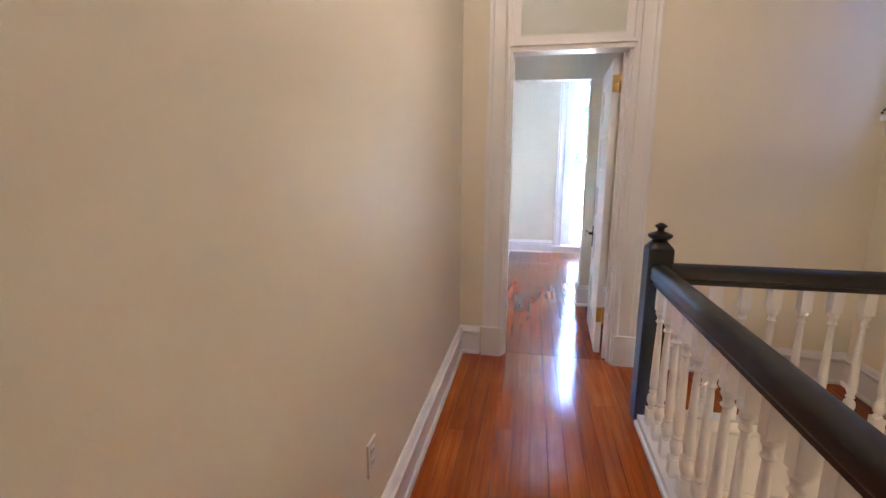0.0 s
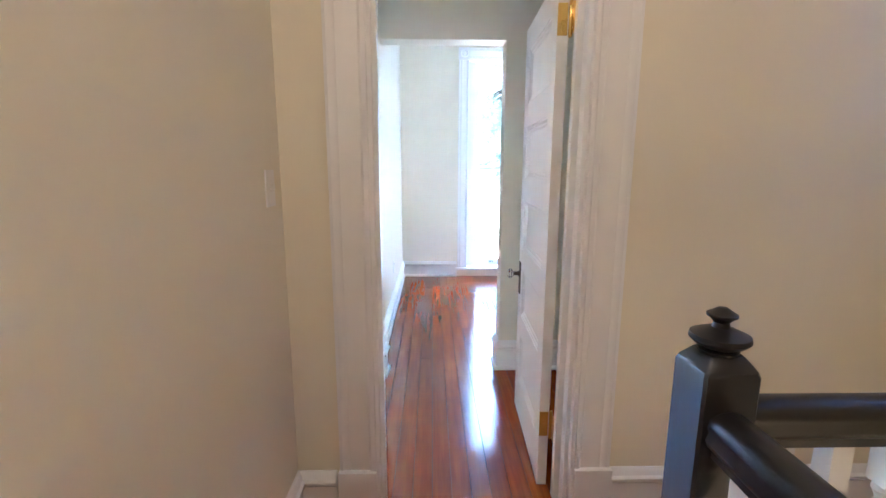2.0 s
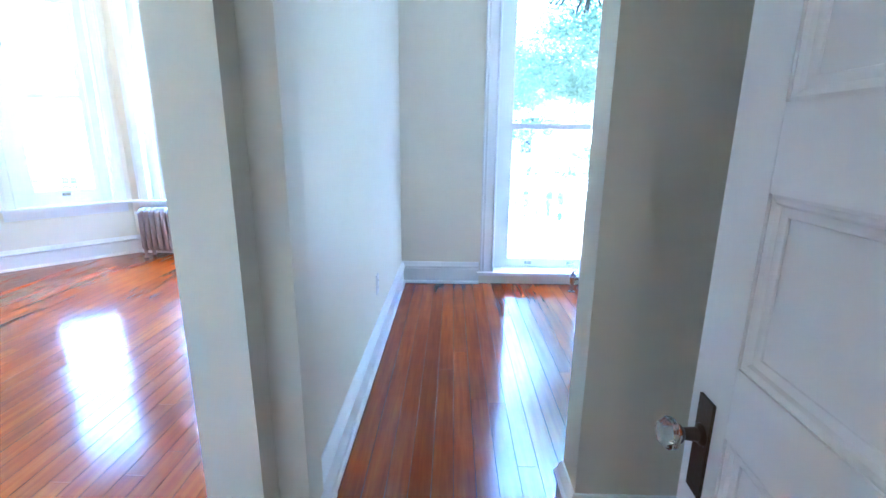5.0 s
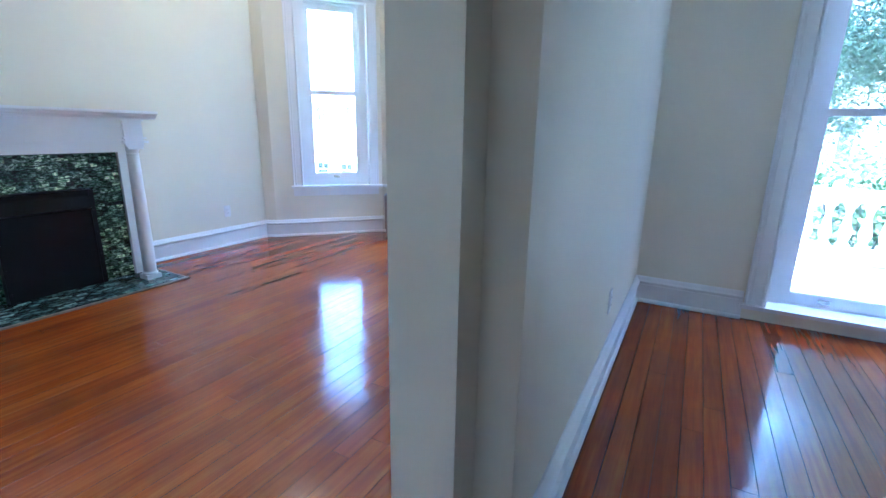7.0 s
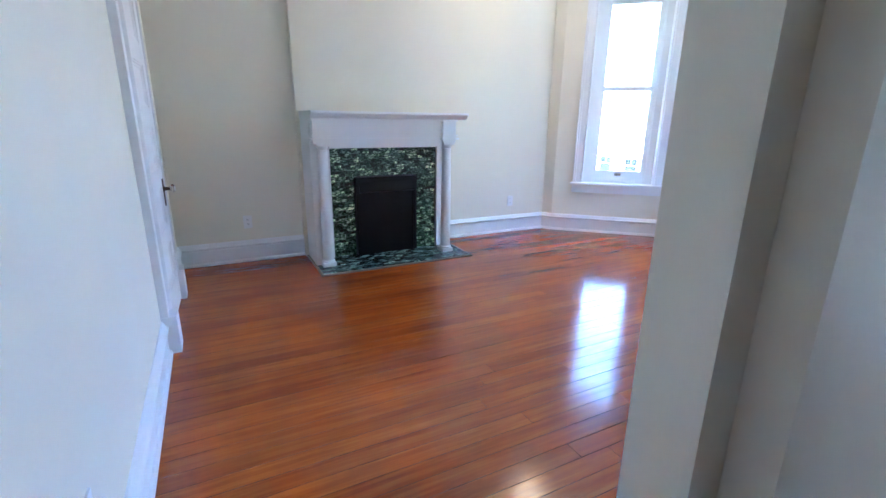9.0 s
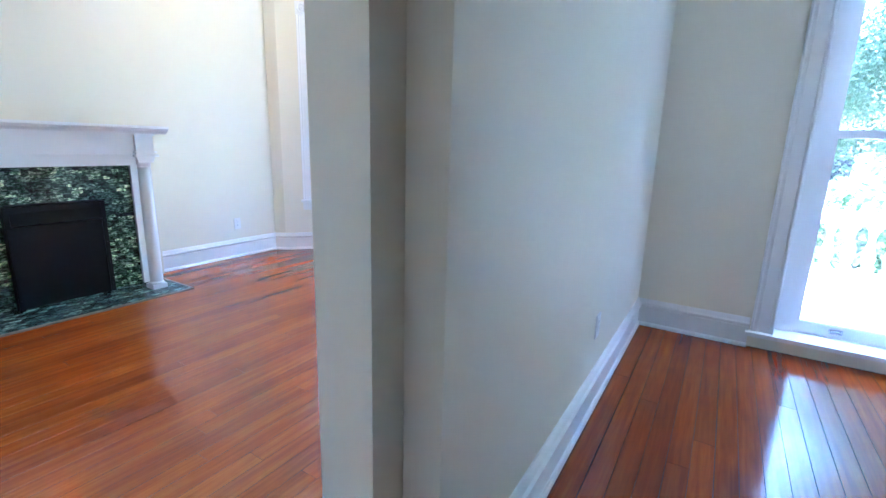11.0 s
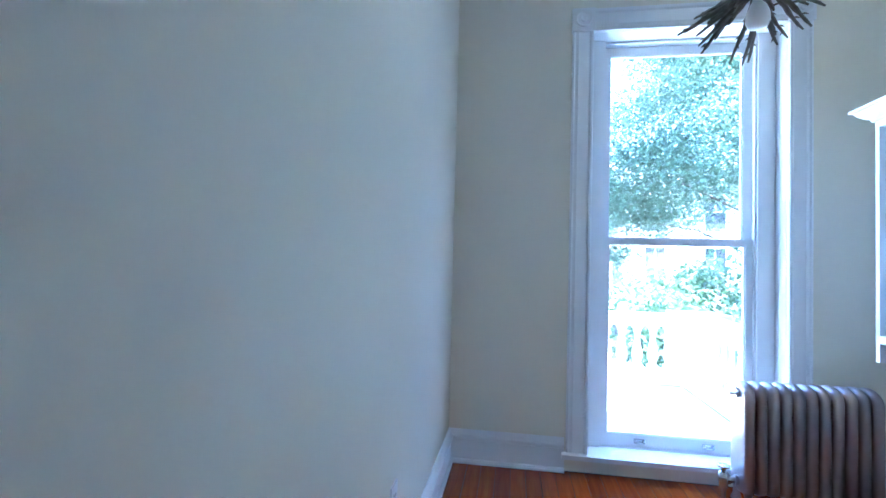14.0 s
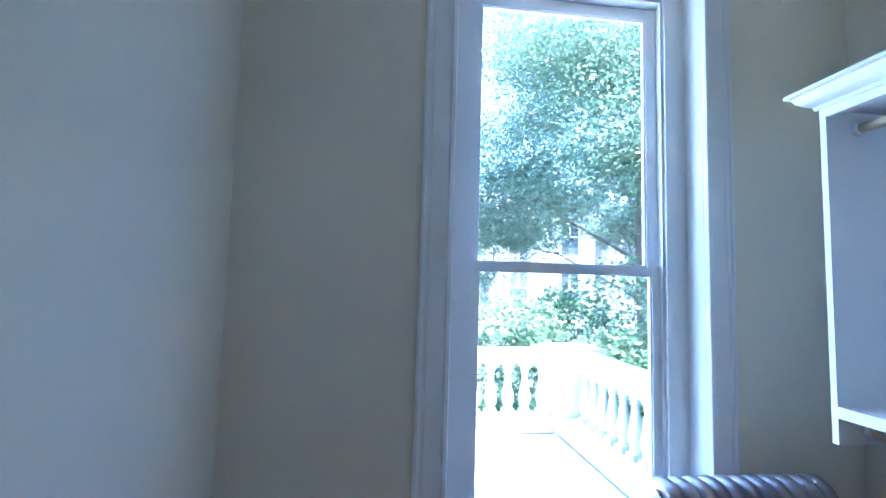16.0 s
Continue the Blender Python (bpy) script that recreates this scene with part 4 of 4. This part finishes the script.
        for z in (-0.020, 0.020):
            box(bm, -0.017, 0.017, -0.0085, -0.005, z - 0.014, z + 0.014)
        finish(bm, "face", PLASTIC, bevel=0.003).parent = s
        boxes("slots", BLACK, [(x - 0.0012, x + 0.0012, -0.0090, -0.0083, z - 0.005, z + 0.005) for x in (-0.006, 0.006) for z in (-0.018, 0.022)]).parent = s
        tagged(s.children[-1], kind="stuff")
    return s


plate("light_switch", pose(-0.0178, -0.10, 1.306, 0, 0, 90), "white toggle light switch on the hall wall", "light switch")
plate("outlet", pose(-0.0178, -1.87, 0.435, 0, 0, 90), "white wall outlet above the hall baseboard", "outlet")
plate("outlet", pose(0.1302, 2.72, 0.42, 0, 0, 90), "white wall outlet low on the cream wall", "outlet")
plate("outlet", pose(LX + 0.0002, 0.69, 0.36, 0, 0, 90), "white wall outlet beside the fireplace", "outlet")
plate("outlet", pose(LX + 0.0002, 3.53, 0.36, 0, 0, 90), "white wall outlet beside the fireplace", "outlet")
plate("outlet", pose(-0.60, 0.1148, 0.39, 0, 0, 180), "white wall outlet by the wide opening", "outlet")
plate("outlet", pose(1.70, 0.0178, 0.42, 0, 0, 0), "white wall outlet behind the railing", "outlet")


# ---------------------------------------------------------------- lamps of the hall, the stairwell and the living room
def hall_light():
    g = thing("ceiling_light", pose(0.55, -1.7, H), "round frosted glass ceiling light", "ceiling light")
    bm = bmesh.new()
    lathe(bm, [(0.03, -0.16), (0.10, -0.145), (0.14, -0.10), (0.13, -0.05), (0.09, -0.02)], (0, 0, 0), 24)
    finish(bm, "globe", glow_material("warm_lit_globe", (1.0, 0.82, 0.62), 0.15), smooth=60).parent = g
    bm = bmesh.new()
    lathe(bm, [(0.10, -0.02), (0.11, 0.0)], (0, 0, 0), 24)
    finish(bm, "base", BRASS, smooth=40).parent = g
    lamp = new("hall_lamp", bpy.data.lights.new("hall_lamp", "POINT"))
    lamp.data.energy, lamp.data.color, lamp.data.shadow_soft_size = HALL_LAMP, (1.0, 0.74, 0.46), 0.15
    lamp.location = (0.55, -1.7, H - 0.34)


HALL_LAMP = 0.16
hall_light()


def stair_sconce():
    """The warm lamp on the stairwell wall below the landing."""
    g = thing("wall_lamp", pose(2.485, -2.6, -0.75, 0, 0, -90), "warm lit globe lamp on the stairwell wall", "wall lamp")
    bm = bmesh.new()
    lathe(bm, [(0.055, -0.016), (0.060, -0.006), (0.060, 0.0)], (0, 0, 0), 20, "y")
    tube(bm, [(0, -0.012, 0), (0, -0.09, -0.015), (0, -0.125, 0.02)], [0.010, 0.009, 0.012], 8)
    finish(bm, "bracket", BRASS, smooth=40).parent = g
    bm = bmesh.new()
    lathe(bm, [(0.030, 0.02), (0.062, 0.05), (0.074, 0.09), (0.066, 0.13), (0.036, 0.155)], (0, -0.125, 0), 24)
    finish(bm, "globe", glow_material("warm_sconce_globe", (1.0, 0.72, 0.42), 0.4), smooth=60).parent = g
    lamp = new("stair_lamp", bpy.data.lights.new("stair_lamp", "POINT"))
    lamp.data.energy, lamp.data.color, lamp.data.shadow_soft_size = STAIR_LAMP, (1.0, 0.66, 0.34), 0.16
    lamp.location = (2.27, -2.6, -0.66)


def living_light():
    """The ceiling lamp of the living room, lit and mirrored in the varnish."""
    g = thing("ceiling_light", pose(-2.75, 3.22, H), "small lit ceiling lamp with warm glass shades", "ceiling light")
    bm = bmesh.new()
    lathe(bm, [(0.012, -0.42), (0.022, -0.40), (0.010, -0.37), (0.008, -0.04), (0.05, -0.03), (0.06, 0.0)], (0, 0, 0), 20)
    finish(bm, "stem", BRASS, smooth=40).parent = g
    warm = glow_material("warm_shade_glass", (1.0, 0.70, 0.38), 0.5)
    for k in range(3):
        a = 2.094 * k + 0.5
        ca, sa = math.cos(a), math.sin(a)
        bm = bmesh.new()
        tube(bm, [(0, 0, -0.39), (0.07 * ca, 0.07 * sa, -0.42), (0.13 * ca, 0.13 * sa, -0.38)], [0.006, 0.006, 0.010], 8)
        finish(bm, "arm", BRASS, smooth=40).parent = g
        bm = bmesh.new()
        lathe(bm, [(0.016, -0.385), (0.034, -0.37), (0.048, -0.33), (0.055, -0.285), (0.050, -0.285)], (0.13 * ca, 0.13 * sa, 0), 18)
        finish(bm, "shade", warm, smooth=50).parent = g
    lamp = new("living_lamp", bpy.data.lights.new("living_lamp", "POINT"))
    lamp.data.energy, lamp.data.color, lamp.data.shadow_soft_size = LIVING_LAMP, (1.0, 0.74, 0.45), 0.12
    lamp.location = (-2.75, 3.22, H - 0.24)


STAIR_LAMP, LIVING_LAMP = 0.14, 0.26
stair_sconce()
living_light()


# ---------------------------------------------------------------- outside: balcony
def balcony():
    d = boxes("balcony_deck", DECK, [(-0.75, 2.78, 4.295, 6.86, -0.20, -0.045)], 0.01)
    tagged(d, "pale flat balcony deck over the porch", "balcony deck", kind="structure")
    r = thing("balcony_balustrade", pose(0, 0, 0), "white balustrade with turned balusters round the balcony", "balustrade")
    boxes("rail", EXT, [(-0.60, 2.26, 6.42, 6.62, 0.585, 0.70), (-0.60, 2.26, 6.40, 6.64, 0.66, 0.705), (2.35, 2.58, 4.37, 6.38, 0.585, 0.70), (2.33, 2.60, 4.37, 6.38, 0.66, 0.705)], 0.008).parent = r
    boxes("kerb", EXT, [(-0.60, 2.26, 6.43, 6.61, -0.045, 0.105), (2.29, 2.62, 4.37, 6.38, -0.045, 0.105)], 0.006).parent = r
    boxes("post", EXT, [(2.275, 2.725, 6.385, 6.835, -0.045, 0.70), (2.255, 2.745, 6.365, 6.855, 0.655, 0.725), (2.265, 2.735, 6.375, 6.845, -0.045, 0.12)], 0.008).parent = r
    boxes("post", EXT, [(-0.75, -0.46, 6.375, 6.665, -0.045, 0.70), (-0.77, -0.44, 6.355, 6.685, 0.655, 0.725)], 0.008).parent = r
    boxes("rail", EXT, [(-0.72, -0.52, 4.37, 6.38, 0.585, 0.70)], 0.008).parent = r
    boxes("kerb", EXT, [(-0.71, -0.53, 4.37, 6.38, -0.045, 0.105)], 0.006).parent = r
    boxes("flashing", SLATE, [(-0.5, 2.26, 6.418, 6.43, -0.046, -0.038), (2.276, 2.29, 4.37, 6.37, -0.046, -0.038)], 0.002).parent = r
    bm = bmesh.new()
    box(bm, -0.05, 0.05, -0.05, 0.05, 0.10, 0.15)
    box(bm, -0.048, 0.048, -0.048, 0.048, 0.545, 0.59)
    lathe(bm, [(0.040, 0.148), (0.046, 0.160), (0.034, 0.175), (0.046, 0.21), (0.055, 0.25), (0.053, 0.29), (0.040, 0.36), (0.028, 0.43), (0.025, 0.47), (0.036, 0.485), (0.030, 0.497), (0.040, 0.52), (0.044, 0.546)], (0, 0, 0), 14)
    first = finish(bm, "baluster", EXT, smooth=40)
    spots = [(2.174 - 0.162 * i, 6.52) for i in range(16)] + [(2.465, 6.20 - 0.162 * i) for i in range(11)]
    first.parent = r
    first.location = (*spots[0], 0)
    for q in spots[1:]:
        b = first.copy()
        scene.collection.objects.link(b)
        b.location = (*q, 0)


balcony()
GZ = -3.7
boxes("porch", EXT, [(-0.70, 2.58, 4.4, 6.6, -0.42, -0.2), (2.2, 2.5, 6.3, 6.55, GZ, -0.42), (-0.62, -0.32, 6.3, 6.55, GZ, -0.42), (-0.75, 2.62, 4.4, 6.65, GZ, GZ + 0.5)], 0.01)
tagged(bpy.data.objects["porch"], "white front porch under the balcony", "porch", kind="structure")

# ground, road and pavements
bm = bmesh.new()
box(bm, -400, 400, -400, 400, GZ - 0.5, GZ - 0.16)
tagged(finish(bm, "ground", GRASS), "green lawn reaching to the far distance", "ground", kind="structure")
tagged(boxes("pavement", CONCRETE, [(-60, 60, 9.5, 11.2, GZ - 0.2, GZ - 0.02), (-60, 60, 19.0, 20.8, GZ - 0.2, GZ - 0.02)], 0.02), "pale concrete pavements along the street", "pavement", kind="structure")
tagged(boxes("road", ASPHALT, [(-60, 60, 11.2, 19.0, GZ - 0.2, GZ - 0.14)]), "grey asphalt street", "road", kind="structure")


def house(x, y, w, d, storeys, mat, roof, label, porch=True, sh=3.3, bay=False):
    """A street house facing -y, its front at y."""
    h = thing("house", pose(x, y, GZ - 0.1), label, "house", group="houses across the street")
    top = storeys * sh + 0.6
    boxes("wall", mat, [(0, w, 0, d, 0, top)]).parent = h
    boxes("cornice", EXT, [(-0.25, w + 0.25, -0.35, 0.0, top - 0.45, top)], 0.02).parent = h
    boxes("string_course", EXT, [(-0.12, w + 0.12, -0.15, 0.0, sh + 0.3, sh + 0.55)], 0.02).parent = h
    bm = bmesh.new()
    e = 0.4
    a = [bm.verts.new(v) for v in ((-e, -e, top), (w + e, -e, top), (w + e, d + e, top), (-e, d + e, top))]
    r1, r2 = bm.verts.new((w * 0.28, d / 2, top + roof)), bm.verts.new((w * 0.72, d / 2, top + roof))
    for f in ((a[0], a[1], r2, r1), (a[1], a[2], r2), (a[2], a[3], r1, r2), (a[3], a[0], r1), (a[3], a[2], a[1], a[0])):
        bm.faces.new(f)
    finish(bm, "roof", SLATE).parent = h
    n = max(2, int(w / 2.2))
    for s in range(storeys):
        for i in range(n):
            cx = (i + 0.5) * w / n
            z = 0.6 + s * sh + 0.75
            e2 = thing("window", Matrix(), "", "")
            e2.parent = h
            e2.location = (cx, 0, z)
            for key in ("category", "label"):
                if key in e2:
                    del e2[key]
            boxes("frame", EXT, [(-0.62, -0.48, -0.07, 0.02, -0.1, 1.9), (0.48, 0.62, -0.07, 0.02, -0.1, 1.9), (-0.66, 0.66, -0.10, 0.02, 1.9, 2.1), (-0.70, 0.70, -0.14, 0.02, -0.22, -0.1),
                                 (-0.48, 0.48, -0.045, 0.01, 0.88, 0.95), (-0.03, 0.03, -0.035, 0.01, 0.95, 1.9)]).parent = e2
            boxes("pane", DARKGLASS, [(-0.48, 0.48, -0.025, -0.005, -0.1, 1.9)]).parent = e2
    if bay:
        boxes("bay", STONE, [(1.55, 2.85, -1.0, 0.0, 0, top - 0.5), (1.45, 2.95, -1.1, 0.0, top - 0.5, top - 0.3)], 0.02).parent = h
        boxes("bay_band", EXT, [(1.48, 2.92, -1.07, 0.0, z, z + 0.22) for z in (sh + 0.35, 2 * sh + 0.35)], 0.02).parent = h
        boxes("bay_window", DARKGLASS, [(1.95, 2.45, -1.02, -0.98, 0.6 + k * sh + 0.8, 0.6 + k * sh + 2.2) for k in range(storeys)], 0.01).parent = h
    if porch:
        boxes("porch", EXT, [(0.2, w - 0.2, -2.2, 0, 2.9, 3.25), (0.2, w - 0.2, -2.2, 0, 0, 0.5), (0.3, 0.55, -2.1, -1.85, 0.5, 2.9), (w - 0.55, w - 0.3, -2.1, -1.85, 0.5, 2.9), (w / 2 - 0.12, w / 2 + 0.12, -2.1, -1.85, 0.5, 2.9)], 0.02).parent = h
    return h


house(3.3, 25.5, 8.4, 10, 3, EXT, 2.4, "white painted three-storey street house with a grey stone bay", sh=2.8, bay=True)
house(12.6, 25.8, 8.0, 10, 3, STONE, 2.4, "grey stone street house with white window frames")
house(-6.6, 25.2, 8.6, 10, 2, STONE, 1.6, "pale stone two-storey street house with white trim")
house(-16.5, 25.6, 8.8, 10, 2, STONE, 1.2, "pale stone street house with white window frames")
house(-26.5, 25.4, 8.8, 10, 2, EXT, 1.4, "white painted street house with a slate roof")
house(22.2, 25.5, 9.0, 10, 3, BRICK, 2.4, "red brick street house with a slate roof")


# the neighbouring house close beside the stair window
n = thing("house", pose(3.35, -14.0, GZ - 0.1), "plain grey-blue painted house wall close next door", "house")
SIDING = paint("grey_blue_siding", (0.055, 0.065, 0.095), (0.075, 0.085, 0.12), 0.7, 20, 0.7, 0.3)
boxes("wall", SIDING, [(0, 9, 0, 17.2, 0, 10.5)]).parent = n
# unseen low block with a cap, added to cut side light into the front room
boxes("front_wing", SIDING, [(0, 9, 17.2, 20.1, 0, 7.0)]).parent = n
boxes("wing_roof", SLATE, [(-0.15, 9.2, 17.2, 20.3, 7.0, 7.2)], 0.03).parent = n
boxes("roof", SLATE, [(-0.4, 9.4, -0.4, 17.6, 10.5, 10.8)], 0.03).parent = n


# ---------------------------------------------------------------- trees
def leaf_card(bm, p, size, rng):
    d = Vector((rng.uniform(-1, 1), rng.uniform(-1, 1), rng.uniform(-0.7, 0.5))).normalized()
    s = d.cross(Vector((rng.uniform(-1, 1), rng.uniform(-1, 1), rng.uniform(-1, 1)))).normalized() * size * 0.34
    t = d * size
    v = [bm.verts.new(p + q) for q in (-t * 0.5, s * 0.9 - t * 0.1, t * 0.55, -s * 0.9 - t * 0.1)]
    bm.faces.new(v)


def tree(x, y, height, spread, seed, leaves, label, size=0.17, mat=LEAF, base=GZ - 0.15, low=0.33):
    rng = random.Random(seed)
    t = thing("tree", pose(x, y, base), label, "tree", group="street trees")
    bm = bmesh.new()
    lean = rng.uniform(-0.3, 0.3)
    tube(bm, [(0, 0, 0), (0.05 + lean * 0.2, 0, height * 0.2), (lean * 0.5, 0.1, height * 0.45), (lean, 0.1, height * 0.78)],
         [height * 0.024, height * 0.018, height * 0.012, height * 0.005], 10)
    tips = []
    for i in range(22):
        a = 2.4 * i + rng.uniform(-0.4, 0.4)
        z = height * (low + (0.88 - low) * i / 21)
        r = spread * (1.0 - 0.50 * (i / 21)) * rng.uniform(0.75, 1.1)
        st = Vector((lean * 0.6, 0.1, z - height * 0.06))
        mid = st + Vector((math.cos(a) * r * 0.5, math.sin(a) * r * 0.5, r * 0.28))
        end = st + Vector((math.cos(a) * r, math.sin(a) * r, r * rng.uniform(0.05, 0.5)))
        tube(bm, [st, mid, end], [height * 0.0042, height * 0.0022, height * 0.0010], 6)
        for k in range(4):
            q = mid.lerp(end, rng.uniform(0.1, 1.0))
            tw = q + Vector((rng.uniform(-1, 1), rng.uniform(-1, 1), rng.uniform(-0.2, 0.8))) * spread * 0.24
            tube(bm, [q, tw], [height * 0.0014, height * 0.0006], 5)
            tips.append(tw)
        tips += [end, mid.lerp(end, 0.6)]
    for k in range(14):
        tips.append(Vector((rng.uniform(-1, 1) * spread * 0.45, -spread * rng.uniform(0.1, 0.5), height * rng.uniform(low, 0.7))))
    for k in range(10):
        tips.append(Vector((lean + rng.uniform(-1, 1) * spread * 0.4, rng.uniform(-1, 1) * spread * 0.4, height * rng.uniform(0.8, 1.0))))
    finish(bm, "trunk", BARK, smooth=60).parent = t
    bm = bmesh.new()
    per = leaves // len(tips)
    for c in tips:
        rr = spread * rng.uniform(0.16, 0.30)
        for k in range(per):
            v = Vector((rng.gauss(0, 1), rng.gauss(0, 1), rng.gauss(0, 0.7)))
            v = v.normalized() * rr * (rng.random() ** 0.45)
            v.z *= 0.7
            leaf_card(bm, c + v, size * rng.uniform(0.7, 1.3), rng)
    tagged(finish(bm, "crown", mat), "loose green leaves", kind="stuff").parent = t
    return t


tree(8.2, 14.8, 15.0, 6.5, 3, 300000, "tall leafy green street tree in front of the balcony", 0.088, low=0.36)
tree(2.0, 19.6, 9.6, 2.6, 5, 12000, "leafy green tree across the street", 0.14, low=0.5)
tree(13.5, 19.5, 11.0, 4.2, 8, 16000, "leafy green tree across the street", 0.15)
tree(-7.5, 21.3, 7.4, 2.2, 9, 6000, "leafy green tree across the street", 0.2)
tree(-12.6, 21.0, 8.4, 2.0, 12, 6000, "leafy green tree across the street", 0.22)


def shrub(x, y, r, h, seed, n):
    rng = random.Random(seed)
    s = thing("shrub", pose(x, y, GZ - 0.15), "dense green garden shrub", "shrub", group="garden shrubs")
    bm = bmesh.new()
    for i in range(7):
        a = i * 0.9
        tube(bm, [(0, 0, 0), (math.cos(a) * r * 0.4, math.sin(a) * r * 0.4, h * 0.5), (math.cos(a) * r * 0.7, math.sin(a) * r * 0.7, h * 0.85)], [0.04, 0.025, 0.01], 5)
    finish(bm, "stems", BARK).parent = s
    bm = bmesh.new()
    for i in range(n):
        v = Vector((rng.gauss(0, 1), rng.gauss(0, 1), rng.gauss(0, 1))).normalized() * rng.uniform(0.6, 1.0) ** 0.5
        leaf_card(bm, Vector((v.x * r * rng.uniform(0.8, 1.1), v.y * r, h * 0.55 + v.z * h * 0.5)), rng.uniform(0.07, 0.14), rng)
    tagged(finish(bm, "foliage", LEAFB), "loose green leaves", kind="stuff").parent = s


for i, (sx, sy, sr, shh) in enumerate(((4.6, 9.6, 1.5, 4.3), (2.9, 10.5, 1.5, 4.9), (6.6, 9.8, 1.7, 4.8), (-1.6, 8.9, 1.2, 2.3), (4.9, 12.3, 2.0, 4.9), (8.6, 10.8, 1.8, 5.0), (5.4, 10.9, 1.9, 5.6), (4.3, 11.6, 1.5, 5.0))):
    shrub(sx, sy, sr, shh, 20 + i, 6500)


def car(x, y, mat, label):
    c = thing("car", pose(x, y, GZ - 0.14), label, "car")
    bm = bmesh.new()
    prof = [(-2.15, 0.35), (-2.2, 0.62), (-2.1, 0.82), (-1.25, 0.95), (-0.65, 1.42), (0.75, 1.45), (1.45, 1.0), (2.1, 0.9), (2.2, 0.6), (2.15, 0.35)]
    for a, b, k in ((-0.85, 0.85, 1.0),):
        ra = [[bm.verts.new((px, yy * (0.86 if pz > 1.1 else 1.0), pz)) for px, pz in prof] for yy in (a, b)]
        for i in range(len(prof)):
            j = (i + 1) % len(prof)
            bm.faces.new((ra[0][i], ra[0][j], ra[1][j], ra[1][i]))
        bm.faces.new(ra[0])
        bm.faces.new(list(reversed(ra[1])))
    finish(bm, "body", mat, bevel=0.05, smooth=50).parent = c
    boxes("side_window", DARKGLASS, [(-0.55, 0.05, -0.80, -0.76, 1.0, 1.34), (0.12, 0.72, -0.80, -0.76, 1.0, 1.34), (-0.55, 0.05, 0.76, 0.80, 1.0, 1.34), (0.12, 0.72, 0.76, 0.80, 1.0, 1.34)], 0.01).parent = c
    for wx in (-1.35, 1.35):
        for wy in (-0.80, 0.80):
            bm = bmesh.new()
            lathe(bm, [(0.20, -0.10), (0.32, -0.10), (0.33, -0.06), (0.33, 0.06), (0.32, 0.10), (0.20, 0.10)], (wx, wy, 0.33), 20, "y")
            finish(bm, "wheel", RUBBER, smooth=40).parent = c


car(1.6, 12.3, CARPAINT, "dark blue car parked along the street")


# ---------------------------------------------------------------- floor boards
def board_mesh(mat):
    """A board one metre long, 0.085 wide, with eased edges."""
    w, t, c = 0.0417, 0.020, 0.0004
    prof = [(-w, -t), (w, -t), (w, -c), (w - c, 0), (-w + c, 0), (-w, -c)]     # the fourth side is the top
    bm = bmesh.new()
    r = [[bm.verts.new((x, y, z)) for x, z in prof] for y in (0, 1)]
    for i in range(6):
        j = (i + 1) % 6
        bm.faces.new((r[0][i], r[0][j], r[1][j], r[1][i])).material_index = 0 if i == 3 else 1
    bm.faces.new(r[0]).material_index = 1
    bm.faces.new(list(reversed(r[1]))).material_index = 1
    bmesh.ops.recalc_face_normals(bm, faces=bm.faces)
    me = bpy.data.meshes.new("board")
    bm.to_mesh(me)
    bm.free()
    me.materials.append(mat)
    me.materials.append(SUBFLOOR)
    return me


BOARD, BOARD_SHADED, BOARD_HALL = board_mesh(WOOD), board_mesh(WOOD_SHADED), board_mesh(WOOD_HALL)


def boards(name, label, x0, x1, span, seed, mesh):
    """Boards along y from x0 to x1; span(x) gives their ends."""
    rng = random.Random(seed)
    f = thing(name, Matrix(), label, "floor", kind="structure")
    pitch = 0.0845
    n = int(math.ceil((x1 - x0) / pitch))
    for i in range(n):
        x = x0 + (i + 0.5) * pitch
        for y0, y1 in span(x):
            y = y0
            while y < y1 - 1e-4:
                L = rng.uniform(1.3, 3.6)
                e = y1 if y1 - (y + L) < 0.5 else y + L
                b = new("board", mesh)
                b.parent = f
                b.location = (x + rng.uniform(-0.0004, 0.0004), y + 0.0006, rng.uniform(-0.0001, 0.0001))
                b.scale = (1.0 - 0.020 * rng.random() ** 6, e - y - 0.0012, 1)
                b.rotation_euler = (0, rng.uniform(-0.0026, 0.0026), 0)
                y = e


def hall_span(x):
    return [(-5.48, 0.066)] if x < 1.06 else [(-0.625, 0.066)]


def front_span(x):
    return [(0.068, 4.03)] if x < 1.49 else [(1.49, 4.03)]


boards("floor_hall", "glossy orange-brown pine floorboards in the hall", 0.0, 2.46, hall_span, 3, BOARD_HALL)
boards("floor_front", "glossy red-brown pine floorboards in the front room, darkened as if in shade", 0.0, 2.69, front_span, 5, BOARD_SHADED)


def living_span(x):
    end = 4.03
    if x > -3.70:
        end = min(4.96, 4.04 + (x + 3.73) * 1.11) if x < -2.0 else min(4.96, 4.04 + (-0.21 - x) * 1.11)
    end = max(end, 3.98)
    if x < -3.13:
        return [(0.11, 1.172), (2.613, end)]
    return [(0.11, end)]


boards("floor_living", "glossy red-brown pine floorboards in the living room", -3.887, -0.001, living_span, 7, BOARD)
